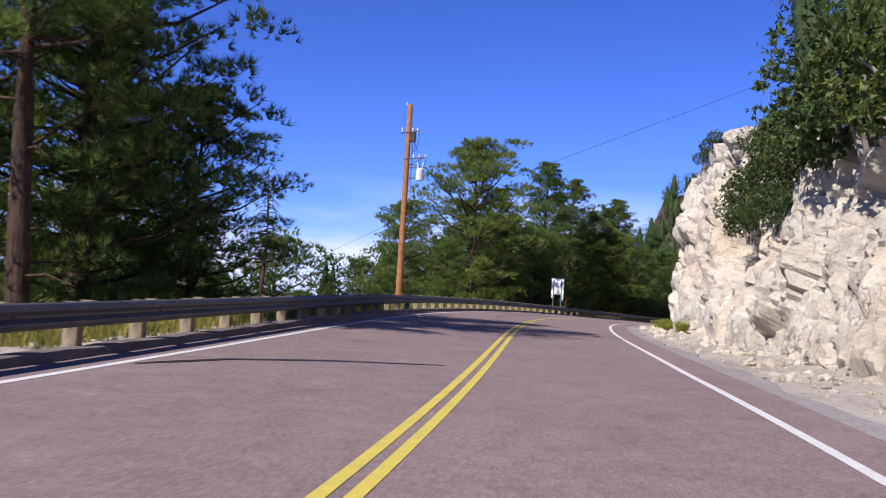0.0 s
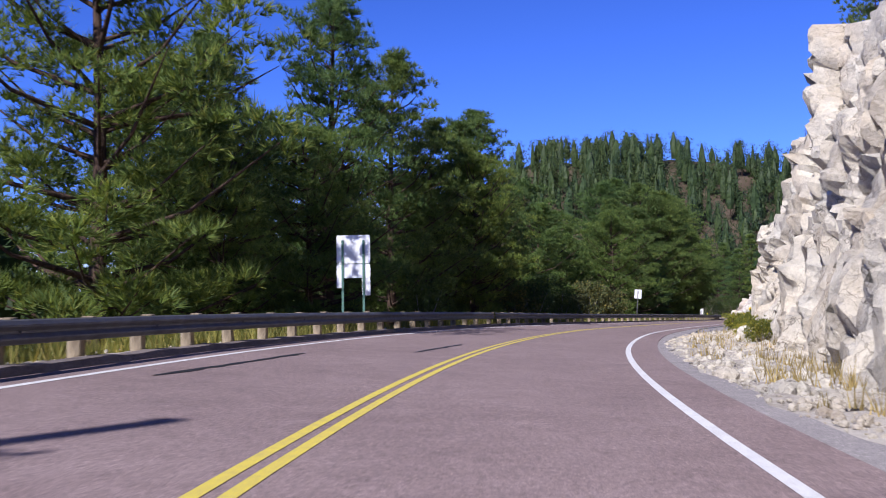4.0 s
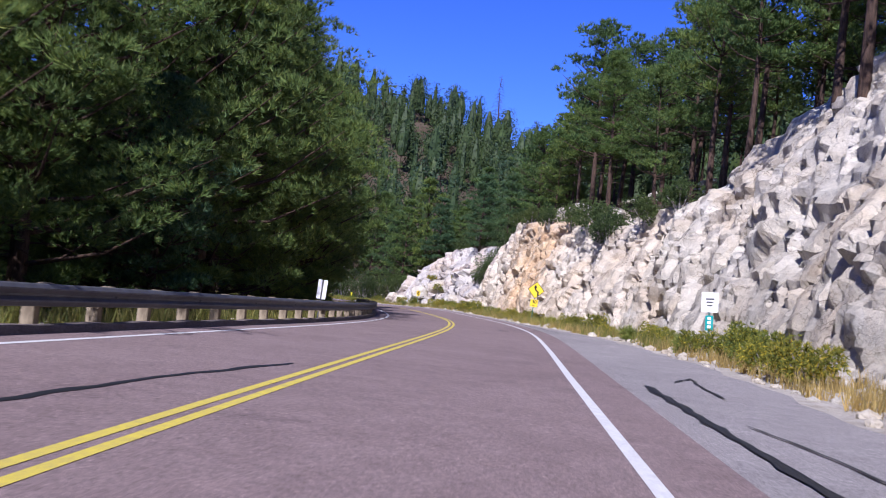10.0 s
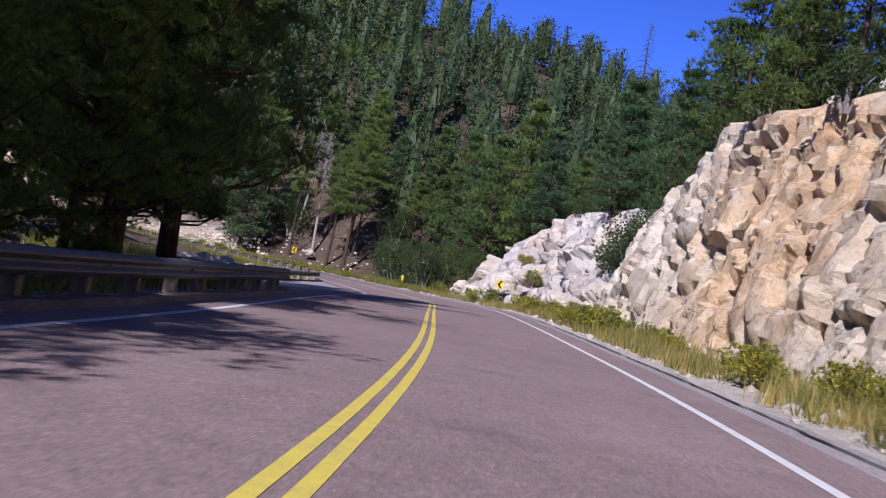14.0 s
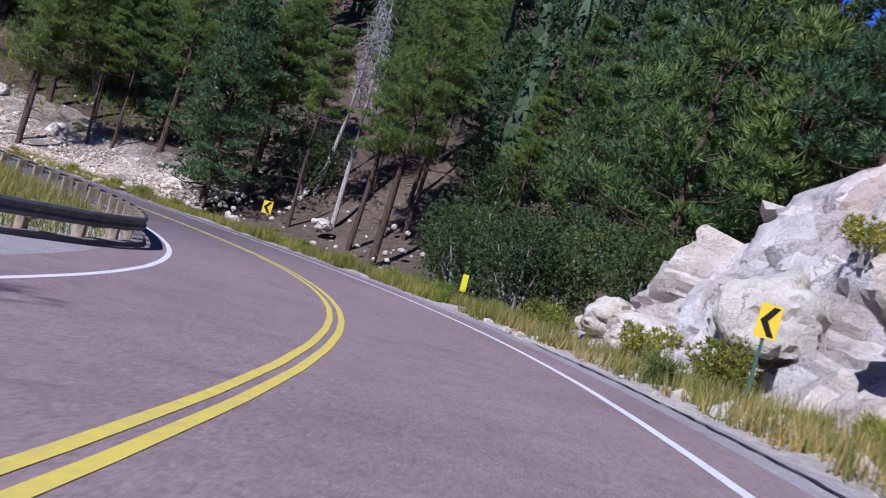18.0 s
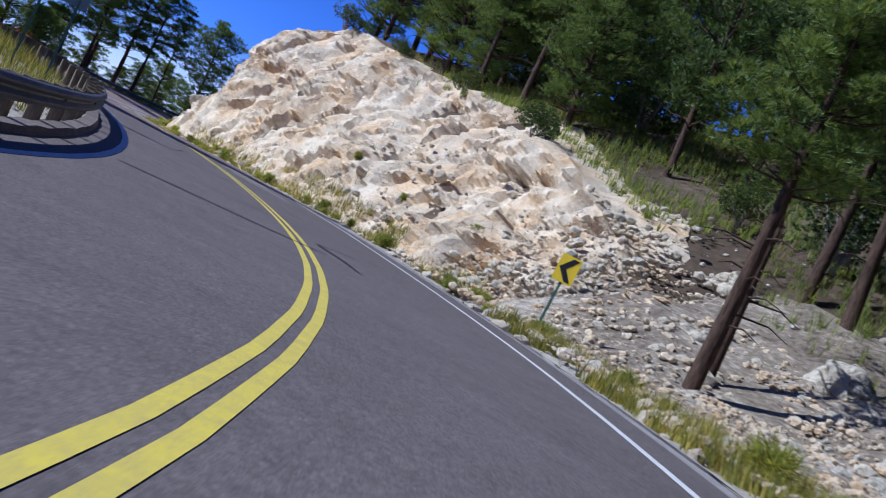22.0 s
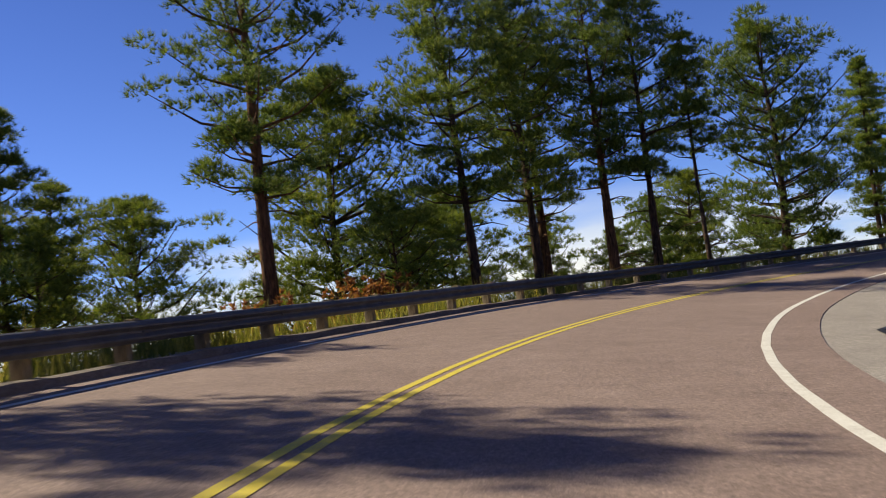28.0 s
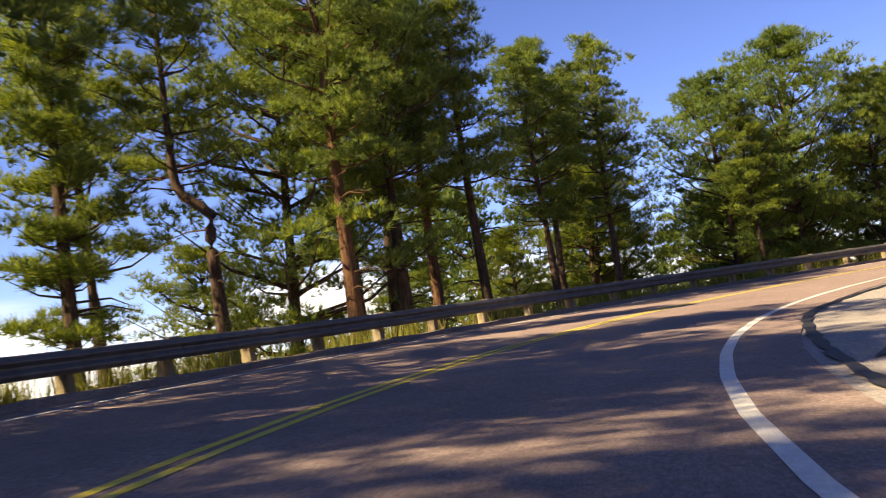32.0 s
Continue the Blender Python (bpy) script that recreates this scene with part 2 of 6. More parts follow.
def rock_mat(name, warm_amt, patch=0.22, stain=None, mixed=0.35, lichen=0.75, tone=(1.0, 1.0, 1.0)):
    """Fractured granite; stain: centre and reach of one ochre stain; mixed: how much single blocks differ."""
    m, nt, b = material(name, 0.9, 0, 0.2)
    co = place_of(nt)
    big = noise_node(nt, patch, 4, 0.6, co)
    mid = noise_node(nt, 1.1, 9, 0.68, co)
    fine = noise_node(nt, 11, 7, 0.72, co)
    wn = nt.nodes.new("ShaderNodeTexNoise")
    wn.inputs["Scale"].default_value = 0.9
    wn.inputs["Detail"].default_value = 6
    nt.links.new(co, wn.inputs["Vector"])
    wc = mix(nt, 1.0, co, mix(nt, 1.0, wn.outputs["Color"], (2.4, 2.4, 2.4), "MULTIPLY"), "ADD")
    c = ramp(nt, mid, [(0.28, (0.41, 0.36, 0.295)), (0.43, (0.61, 0.555, 0.475)), (0.66, (0.755, 0.705, 0.625))])
    # grey weathered faces
    grey = noise_node(nt, 0.42, 6, 0.65, co)
    c = mix(nt, ramp(nt, grey, [(0.50, (0, 0, 0)), (0.62, (lichen, lichen, lichen))]), c, ramp(nt, mid, [(0.3, (0.27, 0.258, 0.25)), (0.7, (0.50, 0.485, 0.47))]))
    # single blocks that differ: cream, grey, brown
    cell = nt.nodes.new("ShaderNodeTexVoronoi")
    cell.inputs["Scale"].default_value = 0.55
    nt.links.new(wc, cell.inputs["Vector"])
    c = mix(nt, mixed, c, ramp(nt, cell.outputs["Color"], [(0.0, (0.64, 0.58, 0.50)), (0.38, (0.62, 0.585, 0.54)), (0.46, (0.40, 0.375, 0.36)), (0.62, (0.45, 0.42, 0.41)), (0.72, (0.30, 0.225, 0.175)), (0.86, (0.56, 0.54, 0.52))]))
    ochre = ramp(nt, big, [(0.50 - warm_amt * 0.1, (0, 0, 0)), (0.66, (1, 1, 1))])
    oc = ramp(nt, mid, [(0.32, (0.40, 0.25, 0.13)), (0.5, (0.60, 0.43, 0.25)), (0.68, (0.66, 0.55, 0.40))])
    f = nt.nodes.new("ShaderNodeMath")
    f.operation = "MULTIPLY"
    f.inputs[1].default_value = warm_amt
    nt.links.new(ochre, f.inputs[0])
    c = mix(nt, f.outputs[0], c, oc)
    if stain:
        d = nt.nodes.new("ShaderNodeVectorMath")
        d.operation = "DISTANCE"
        nt.links.new(mix(nt, 1.0, co, mix(nt, 1.0, wn.outputs["Color"], (9.0, 9.0, 7.0), "MULTIPLY"), "ADD"), d.inputs[0])
        d.inputs[1].default_value = tuple(x + y for x, y in zip(stain[0], (4.5, 4.5, 3.5)))
        q = nt.nodes.new("ShaderNodeMath")
        q.operation = "DIVIDE"
        q.inputs[1].default_value = stain[1]
        nt.links.new(d.outputs["Value"], q.inputs[0])
        c = mix(nt, ramp(nt, q.outputs[0], [(0.30, (0.8, 0.8, 0.8)), (0.85, (0, 0, 0))]), c, ramp(nt, mid, [(0.32, (0.44, 0.26, 0.13)), (0.5, (0.68, 0.48, 0.28)), (0.68, (0.74, 0.65, 0.52))]))
    c = mix(nt, 1.0, c, tone, "MULTIPLY")
    # joints between the blocks, broken by noise, at three sizes
    broken = noise_node(nt, 0.9, 3, 0.6, co)
    heights = []
    for sc, dk, wd, amt in ((0.5, 0.25, 0.016, 0.8), (1.3, 0.34, 0.022, 0.7), (3.6, 0.5, 0.04, 0.5)):
        v = nt.nodes.new("ShaderNodeTexVoronoi")
        v.feature = "DISTANCE_TO_EDGE"
        v.inputs["Scale"].default_value = sc
        nt.links.new(wc, v.inputs["Vector"])
        where = ramp(nt, broken, [(0.42, (amt, amt, amt)), (0.56, (0, 0, 0))])
        c = mix(nt, where, c, mix(nt, 1.0, c, ramp(nt, v.outputs["Distance"], [(0.0, (dk, dk * 0.93, dk * 0.86)), (wd, (1, 1, 1))]), "MULTIPLY"))
        t = nt.nodes.new("ShaderNodeTexVoronoi")
        t.inputs["Scale"].default_value = sc
        nt.links.new(wc, t.inputs["Vector"])
        # each piece a little lighter or darker
        c = mix(nt, 0.28, c, ramp(nt, t.outputs["Color"], [(0.1, (0.74, 0.74, 0.75)), (0.55, (1, 1, 1)), (0.95, (1.12, 1.1, 1.07))]), "MULTIPLY")
        heights.append(t.outputs["Color"])
    c = mix(nt, 0.6, c, ramp(nt, fine, [(0.3, (0.66, 0.65, 0.64)), (0.5, (1, 1, 1)), (0.72, (1.14, 1.14, 1.14))]), "MULTIPLY")
    nt.links.new(c, b.inputs["Base Color"])
    bump(nt, b, mix(nt, 0.22, mix(nt, 0.5, mid, fine), mix(nt, 0.5, heights[1], heights[2])), 1.0, 0.20)
    return m


M_ROAD = asphalt_mat("reddish_asphalt", (0.195, 0.147, 0.143), (0.285, 0.222, 0.216), ((32.0, 271.0, -5.0), 32.0))
M_GREY = asphalt_mat("grey_asphalt", (0.24, 0.225, 0.225), (0.36, 0.34, 0.335))
M_TAR = plain_mat("tar", (0.018, 0.018, 0.02), 0.6, 0, 0.4, 20)
M_WHITE = paint_mat("white_line_paint", (0.72, 0.72, 0.72), (0.48, 0.46, 0.45))
M_YELLOW = paint_mat("yellow_line_paint", (0.66, 0.54, 0.06), (0.44, 0.36, 0.12))
M_SOIL = ground_mat("forest_soil", [(0.3, (0.045, 0.032, 0.022)), (0.5, (0.085, 0.062, 0.043)), (0.72, (0.17, 0.13, 0.095))])
M_VERGE = ground_mat("gravel_verge", [(0.3, (0.25, 0.22, 0.18)), (0.5, (0.44, 0.40, 0.345)), (0.72, (0.62, 0.58, 0.52))], 0.4, 6.0, 45, 0.95, 0.9, 0.05)
M_ROCK = rock_mat("pale_granite", 0.35, mixed=0.18, lichen=0.5, tone=(1.0, 1.0, 0.94))
M_ROCK_B = rock_mat("mixed_granite_blocks", 0.45, mixed=0.6, lichen=0.5)
M_ROCK_W = rock_mat("ochre_granite", 0.30, 0.22, (STAIN, 10.5), mixed=0.12, lichen=0.2, tone=(1.03, 1.0, 0.92))
M_ROCK_T = rock_mat("cream_tan_granite", 0.75, 0.5, mixed=0.08, lichen=0.1, tone=(1.2, 1.12, 0.98))
M_SCREE = ground_mat("stony_soil", [(0.36, (0.11, 0.085, 0.065)), (0.5, (0.27, 0.225, 0.175)), (0.64, (0.56, 0.50, 0.42))], 0.3, 4.5, 22, 0.95, 1.0, 0.10)
M_PINE = leaf_mat("pine_needles", (0.066, 0.112, 0.031), (0.165, 0.232, 0.060), (0.26, 0.29, 0.08), 0.30)
# pine needles darkened so the colour carries the shade of dense woods
M_PINE_SHADE = leaf_mat("shaded_pine_needles", (0.048, 0.088, 0.027), (0.126, 0.186, 0.052), (0.20, 0.24, 0.066), 0.22)
M_FIR = leaf_mat("blue_green_needles", (0.036, 0.078, 0.038), (0.095, 0.165, 0.078), (0.15, 0.20, 0.09), 0.28)
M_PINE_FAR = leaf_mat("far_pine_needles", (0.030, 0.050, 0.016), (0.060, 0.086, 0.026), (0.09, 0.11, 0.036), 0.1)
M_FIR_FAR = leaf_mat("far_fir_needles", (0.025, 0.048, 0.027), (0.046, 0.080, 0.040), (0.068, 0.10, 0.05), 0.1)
# near-even dark green for crown hulls, in place of shade inside
M_HULL_SHADE = leaf_mat("shaded_hull_needles", (0.034, 0.056, 0.019), (0.040, 0.064, 0.022), (0.046, 0.07, 0.024), 0.0)
M_OAK = leaf_mat("oak_leaves", (0.045, 0.075, 0.028), (0.105, 0.150, 0.058), (0.17, 0.20, 0.09))
M_BRUSH = leaf_mat("grey_green_brush", (0.06, 0.075, 0.04), (0.15, 0.17, 0.085), (0.30, 0.26, 0.08))
M_SAGE = leaf_mat("flowering_brush", (0.10, 0.13, 0.035), (0.24, 0.25, 0.05), (0.62, 0.50, 0.05))
M_TUFT = leaf_mat("green_grass_clumps", (0.13, 0.17, 0.035), (0.27, 0.31, 0.07), (0.42, 0.40, 0.13), 0.45)
M_GRASS = leaf_mat("dry_green_grass", (0.10, 0.12, 0.035), (0.24, 0.24, 0.07), (0.42, 0.36, 0.15), 0.4)
M_STRAW = leaf_mat("straw_grass", (0.20, 0.16, 0.08), (0.36, 0.29, 0.14), (0.48, 0.40, 0.22), 0.4)
M_BROWN = leaf_mat("dead_brown_needles", (0.14, 0.055, 0.03), (0.27, 0.12, 0.06), (0.36, 0.2, 0.1), 0.3)
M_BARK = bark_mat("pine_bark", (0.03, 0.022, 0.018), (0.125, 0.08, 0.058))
M_BARK_R = bark_mat("reddish_pine_bark", (0.045, 0.026, 0.018), (0.21, 0.11, 0.066))
M_BARK_G = bark_mat("grey_bark", (0.16, 0.14, 0.125), (0.42, 0.39, 0.35))
M_POLE = bark_mat("pole_wood", (0.20, 0.085, 0.035), (0.40, 0.19, 0.08))
M_POST = bark_mat("post_wood", (0.14, 0.11, 0.075), (0.36, 0.30, 0.21))
# steel grey lowered so the colour carries the rail's shaded road side
M_STEEL = plain_mat("shade_dark_galvanised_steel", (0.10, 0.10, 0.108), 0.6, 0.3, 0.3, 3)
M_ALU = plain_mat("sign_back_aluminium", (0.75, 0.76, 0.78), 0.42, 0.2, 0.06, 3)
M_GREENPOST = plain_mat("green_steel_post", (0.08, 0.16, 0.13), 0.6, 0.3, 0.3, 9)
M_SIGNYEL = plain_mat("sign_yellow", (0.85, 0.62, 0.02), 0.45, 0, 0.05, 4)
M_SIGNFLU = plain_mat("marker_yellow", (0.85, 0.80, 0.02), 0.45, 0, 0.05, 4)
M_SIGNBLK = plain_mat("sign_black", (0.015, 0.015, 0.02), 0.5, 0, 0.2, 9)
M_SIGNWHT = plain_mat("sign_white", (0.82, 0.82, 0.82), 0.45, 0, 0.05, 4)
M_SIGNBRN = plain_mat("sign_brown", (0.20, 0.055, 0.045), 0.45, 0, 0.08, 4)
M_SIGNTEAL = plain_mat("sign_teal", (0.01, 0.30, 0.30), 0.45, 0, 0.08, 4)
M_SIGNBLUE = plain_mat("sign_back_blue_grey", (0.22, 0.30, 0.38), 0.4, 0.2, 0.1, 4)
M_GREYBOX = plain_mat("transformer_grey", (0.62, 0.64, 0.66), 0.45, 0.1, 0.08, 4)
M_DARKBOX = plain_mat("dark_brown_bracket", (0.05, 0.035, 0.03), 0.7, 0, 0.2, 6)


# ---- making meshes ----
def mesh_of(name, verts, faces, mat, smooth=False):
    me = bpy.data.meshes.new(name)
    me.from_pydata([tuple(v) for v in verts], [], [tuple(f) for f in faces])
    me.materials.append(mat)
    if smooth:
        me.shade_smooth()
    me.update()
    return me


def tri_mesh(name, tris, mat):
    """A mesh of loose triangles; tris: (n, 3, 3)."""
    n = len(tris)
    me = bpy.data.meshes.new(name)
    me.vertices.add(n * 3)
    me.vertices.foreach_set("co", np.ascontiguousarray(tris, dtype=np.float32).ravel())
    me.loops.add(n * 3)
    me.loops.foreach_set("vertex_index", np.arange(n * 3, dtype=np.int32))
    me.polygons.add(n)
    me.polygons.foreach_set("loop_start", np.arange(0, n * 3, 3, dtype=np.int32))
    me.materials.append(mat)
    me.update(calc_edges=True)
    return me


def bm_mesh(name, bm, mat, smooth=False):
    me = bpy.data.meshes.new(name)
    bm.to_mesh(me)
    bm.free()
    me.materials.append(mat)
    if smooth:
        me.shade_smooth()
    return me


def child(name, me, parent, label="", m=None):
    ob = new(name, me)
    ob.parent = parent
    if m is not None:
        ob.matrix_local = m
    if label:
        tagged(ob, label)
    return ob


def part(name, bm, mat, parent, label="", smooth=False):
    return child(name, bm_mesh(name, bm, mat, smooth), parent, label)


def box(bm, x0, x1, y0, y1, z0, z1, bevel=0.0):
    r = bmesh.ops.create_cube(bm, size=1.0, matrix=Matrix.Translation(((x0 + x1) / 2, (y0 + y1) / 2, (z0 + z1) / 2)) @ Matrix.Diagonal((x1 - x0, y1 - y0, z1 - z0, 1)))
    if bevel:
        es = list({e for v in r["verts"] for e in v.link_edges})
        bmesh.ops.bevel(bm, geom=es, offset=bevel, segments=1, affect="EDGES")
    return bm


def rod(bm, a, b, r0, r1=None, seg=8):
    a, b = Vector(a), Vector(b)
    q = (b - a).to_track_quat("Z", "Y").to_matrix().to_4x4()
    bmesh.ops.create_cone(bm, cap_ends=True, segments=seg, radius1=r0, radius2=r0 if r1 is None else r1, depth=(b - a).length, matrix=Matrix.Translation((a + b) / 2) @ q)
    return bm


def plate(bm, pts, th, z=0.0):
    """A flat plate in x-z with thickness along y; pts: (x, z)."""
    n = len(pts)
    a = [bm.verts.new((x, z - th / 2, y)) for x, y in pts]
    b = [bm.verts.new((x, z + th / 2, y)) for x, y in pts]
    bm.faces.new(a)
    bm.faces.new(b[::-1])
    for i in range(n):
        bm.faces.new((a[i], b[i], b[(i + 1) % n], a[(i + 1) % n]))
    bmesh.ops.recalc_face_normals(bm, faces=bm.faces)
    return bm


def rounded(w, h, r, cx=0.0, cz=0.0, seg=4):
    pts = []
    for k, (sx, sz) in enumerate(((1, -1), (1, 1), (-1, 1), (-1, -1))):
        for i in range(seg + 1):
            a = radians(-90 + 90 * k + 90 * i / seg)
            pts.append((cx + sx * (w / 2 - r) + r * math.cos(a), cz + sz * (h / 2 - r) + r * math.sin(a)))
    return pts


# ---- the road's line ----
S0, DS = -33.6, 0.5
KNOT = 13.44
KAPPA = [-0.00089, 0.00083, 0.00256, 0.00432, 0.00027, -0.00415, -0.00494, -0.00521, -0.00613, -0.00406, -0.00483, -0.00512, -0.00194, -0.00024, 0.00033, 0.00385, 0.00691, 0.00471, -0.00101, 0.00131, 0.01133, 0.01960, 0.02343, 0.02383, 0.02260, 0.01629, 0.00654, -0.00221, -0.01146, -0.01936, -0.01759, -0.02021, -0.02481, -0.02680, -0.02649, -0.02462, -0.02180, -0.01844, -0.01485, -0.01118]
GRADE = [0.0054, 0.0074, -0.0006, -0.0170, -0.0266, -0.0217, -0.0251, -0.0232, -0.0395, -0.0091, 0.0422, 0.0184, 0.0193, 0.0252, 0.0148, 0.0109]
BANK = [-0.0017, -0.0003, 0.0308, 0.0438, 0.0398, 0.0126, -0.0267, -0.0298, -0.0671, -0.0167, 0.0206, 0.0820, 0.0953, 0.0431, 0.0244, 0.0169]
WIDE_R = [3.36, 3.33, 3.31, 3.31, 3.14, 3.17, 3.19, 3.14, 3.09, 3.06, 3.10, 3.12, 3.16, 3.19, 3.23, 3.14, 3.10, 3.10, 3.10, 3.17, 3.24, 3.26, 3.31, 3.36, 3.27, 3.20, 3.25, 3.40, 3.44, 3.44, 3.35, 3.33, 3.38, 3.50, 3.45, 3.33, 3.27, 3.31, 3.39, 3.45, 3.49, 3.52, 3.54, 3.54]
WIDE_L = [3.87, 3.86, 3.86, 3.86, 3.83, 3.86, 3.83, 3.72, 3.74, 3.76, 3.69, 3.60, 3.54, 3.48, 3.37, 3.16, 2.98, 3.03, 3.09, 3.17, 3.22, 3.23, 3.24, 3.24, 3.24, 3.24, 3.19, 3.14, 3.09, 3.28, 3.48, 3.67, 3.70, 3.74, 3.67, 3.79, 3.81, 3.78, 3.79, 3.81, 3.82, 3.83, 3.85, 3.85]
CO = S0 + 2.24 * np.arange(236)
k1 = S0 + KNOT * np.arange(len(KAPPA))
k2 = S0 + 2.5 * KNOT * np.arange(len(GRADE))
k3 = S0 + 12.0 * np.arange(len(WIDE_R))


def summed(rate):
    v = np.cumsum(rate) * 2.24
    return v - np.interp(0, CO, v)


c_th = summed(np.interp(CO, k1, KAPPA))
SG = np.arange(S0, 489.0, DS)
TH = np.interp(SG, CO, c_th)
RX, RY, RZ = (np.interp(SG, CO, summed(v)) for v in (-np.sin(c_th), np.cos(c_th), np.interp(CO, k2, GRADE)))
BK = np.interp(SG, k2, BANK)
WR, WL = np.interp(SG, k3, WIDE_R), np.interp(SG, k3, WIDE_L)


def at(s, lat=0.0, dz=0.0):
    """A point of the road's surface, lat metres to the right of the centre line, dz above."""
    th = np.interp(s, SG, TH)
    return np.stack([np.interp(s, SG, RX) + np.cos(th) * lat, np.interp(s, SG, RY) + np.sin(th) * lat,
                     np.interp(s, SG, RZ) - np.interp(s, SG, BK) * lat + dz], -1)


def heading(s):
    return math.degrees(np.interp(s, SG, TH))


def to_road(x, y):
    """The road's length and side of places in the plan."""
    x, y = np.atleast_1d(x).astype(float), np.atleast_1d(y).astype(float)
    out_s, out_l = np.empty(len(x)), np.empty(len(x))
    for i in range(0, len(x), 4000):
        a, b = x[i:i + 4000], y[i:i + 4000]
        j = ((a[:, None] - RX[None]) ** 2 + (b[:, None] - RY[None]) ** 2).argmin(1)
        out_s[i:i + 4000] = SG[j]
        out_l[i:i + 4000] = (a - RX[j]) * np.cos(TH[j]) + (b - RY[j]) * np.sin(TH[j])
        far = np.hypot(a - RX[j], b - RY[j])
        out_l[i:i + 4000] = np.where(np.abs(out_l[i:i + 4000]) < far * 0.9, np.sign(out_l[i:i + 4000]) * far, out_l[i:i + 4000])
    return out_s, out_l


# ---- the shape of the land ----
# length, where the rock starts, its height, its depth in plan
FACE = [(-60, 7.4, 5.5, 2.6), (28, 7.0, 5.6, 2.4), (36, 6.9, 6.6, 2.2), (45, 6.7, 9.0, 2.2), (54, 6.5, 10.0, 1.5), (63, 5.9, 9.0, 1.3), (69, 6.8, 8.0, 2.0), (80, 7.6, 8.5, 2.2), (92, 7.5, 9.6, 2.6), (106, 7.3, 9.0, 3.2),
        (118, 7.6, 8.0, 4.5), (132, 8.4, 9.5, 5.2), (150, 9.0, 10.6, 5.0), (166, 8.6, 10.6, 5.4), (178, 8.0, 6.8, 3.6), (192, 7.6, 6.2, 3.4), (205, 7.2, 7.2, 2.6),
        (214, 7.0, 7.8, 2.6), (222, 7.0, 7.0, 3.0), (228, 7.4, 4.0, 3.6), (234, 7.6, 6.4, 3.6), (242, 7.6, 7.0, 4.6), (249, 7.4, 5.6, 3.0), (254, 7.6, 1.6, 2.0), (258, 8, 0, 2),
        (280, 7, 0, 1), (294, 6.4, 0.4, 2.5), (299, 6.2, 2.2, 4.2), (303, 6.2, 4.0, 4.8), (313, 6.4, 7.4, 6.4), (324, 6.4, 9.2, 8.0), (335, 6.6, 11.2, 7.0), (341.5, 7.1, 9.0, 5.0), (347, 7.8, 3.4, 3.6), (353, 8.2, 0, 3), (520, 9, 0, 3)]
FACE = np.array(FACE)
# length, edge of the pavement on the right
EDGE = np.array([(-60, 4.4), (50, 4.35), (70, 4.2), (84, 4.1), (94, 4.6), (104, 5.6), (125, 6.2), (153, 6.8), (168, 6.0), (178, 5.0), (188, 4.4), (218, 4.4), (233, 4.7), (245, 4.6),
                 (274, 4.45), (298, 4.5), (306, 5.0), (317, 5.6), (328, 5.2), (344, 5.6), (353, 8.5), (380, 11), (420, 11), (520, 11)])
LAND = np.array([(-60, -0.45, 0.30), (60, -0.45, 0.30), (100, -0.32, 0.36), (170, -0.28, 0.42), (205, -0.12, 0.42), (225, 0.05, 0.35), (250, 0.10, 0.20), (262, 0.10, 0.30), (282, 0.12, 0.38), (297, 0.12, 0.44),
                 (308, 0.16, 0.42), (340, 0.05, 0.24), (352, -0.25, 0.02), (380, -0.42, 0.02), (520, -0.40, 0.05)])


def edge_r(s):
    return np.interp(s, EDGE[:, 0], EDGE[:, 1])


# length, side of the rail where a paved pullout opens before the bend
FLARE = np.array([(206, -4.2), (211, -5.4), (216, -9.5), (226, -13.0), (234, -10.6), (240.4, -8.6), (244.4, -7.2), (247, -5.8), (249, -4.9), (251.5, -4.3)])


def rail_side(s):
    return np.minimum(-(np.interp(s, SG, WL) + 0.98), np.interp(s, FLARE[:, 0], FLARE[:, 1]) * ((s > 206) & (s < 251.5)))


def edge_l(s):
    return 0.17 - rail_side(s)


def rise(s, lat, behind=0.0):
    """Height of the land over the road's surface line, by length and side; behind: how far the soil keeps back from the rock."""
    er, el = edge_r(s), edge_l(s)
    toe, h, w = (np.interp(s, FACE[:, 0], FACE[:, k]) for k in (1, 2, 3))
    toe = toe + behind
    fall, back = np.interp(s, LAND[:, 0], LAND[:, 1]), np.interp(s, LAND[:, 0], LAND[:, 2])
    right = np.clip((lat - toe) / w, 0, 1) * h + np.clip(lat - toe - w - 1.0, 0, 45) * back
    dip = np.clip(1 - np.abs(s - 270) / 20, 0, 1) * -1.1 * np.clip((lat - 6) / 6, 0, 1) * np.clip((24 - lat) / 8, 0, 1)
    right = right + dip
    off = np.clip(-lat - el - 0.9, 0, None)
    left = np.where(fall < 0, fall * np.clip(off, 0, 65), fall * np.clip(off, 0, 9))
    return np.where(lat > 0, right, left)


# the ridge of the hill, along it: a knoll, then a saddle
RIDGE_V = [-95, -74, -60, -50, -36, -22, -15, -10, 0, 8, 30]
RIDGE_Z = [-4.5, -2.0, 4.2, 7.5, 3.8, -1.0, -5.0, -8.5, -11.0, -13.0, -9.0]


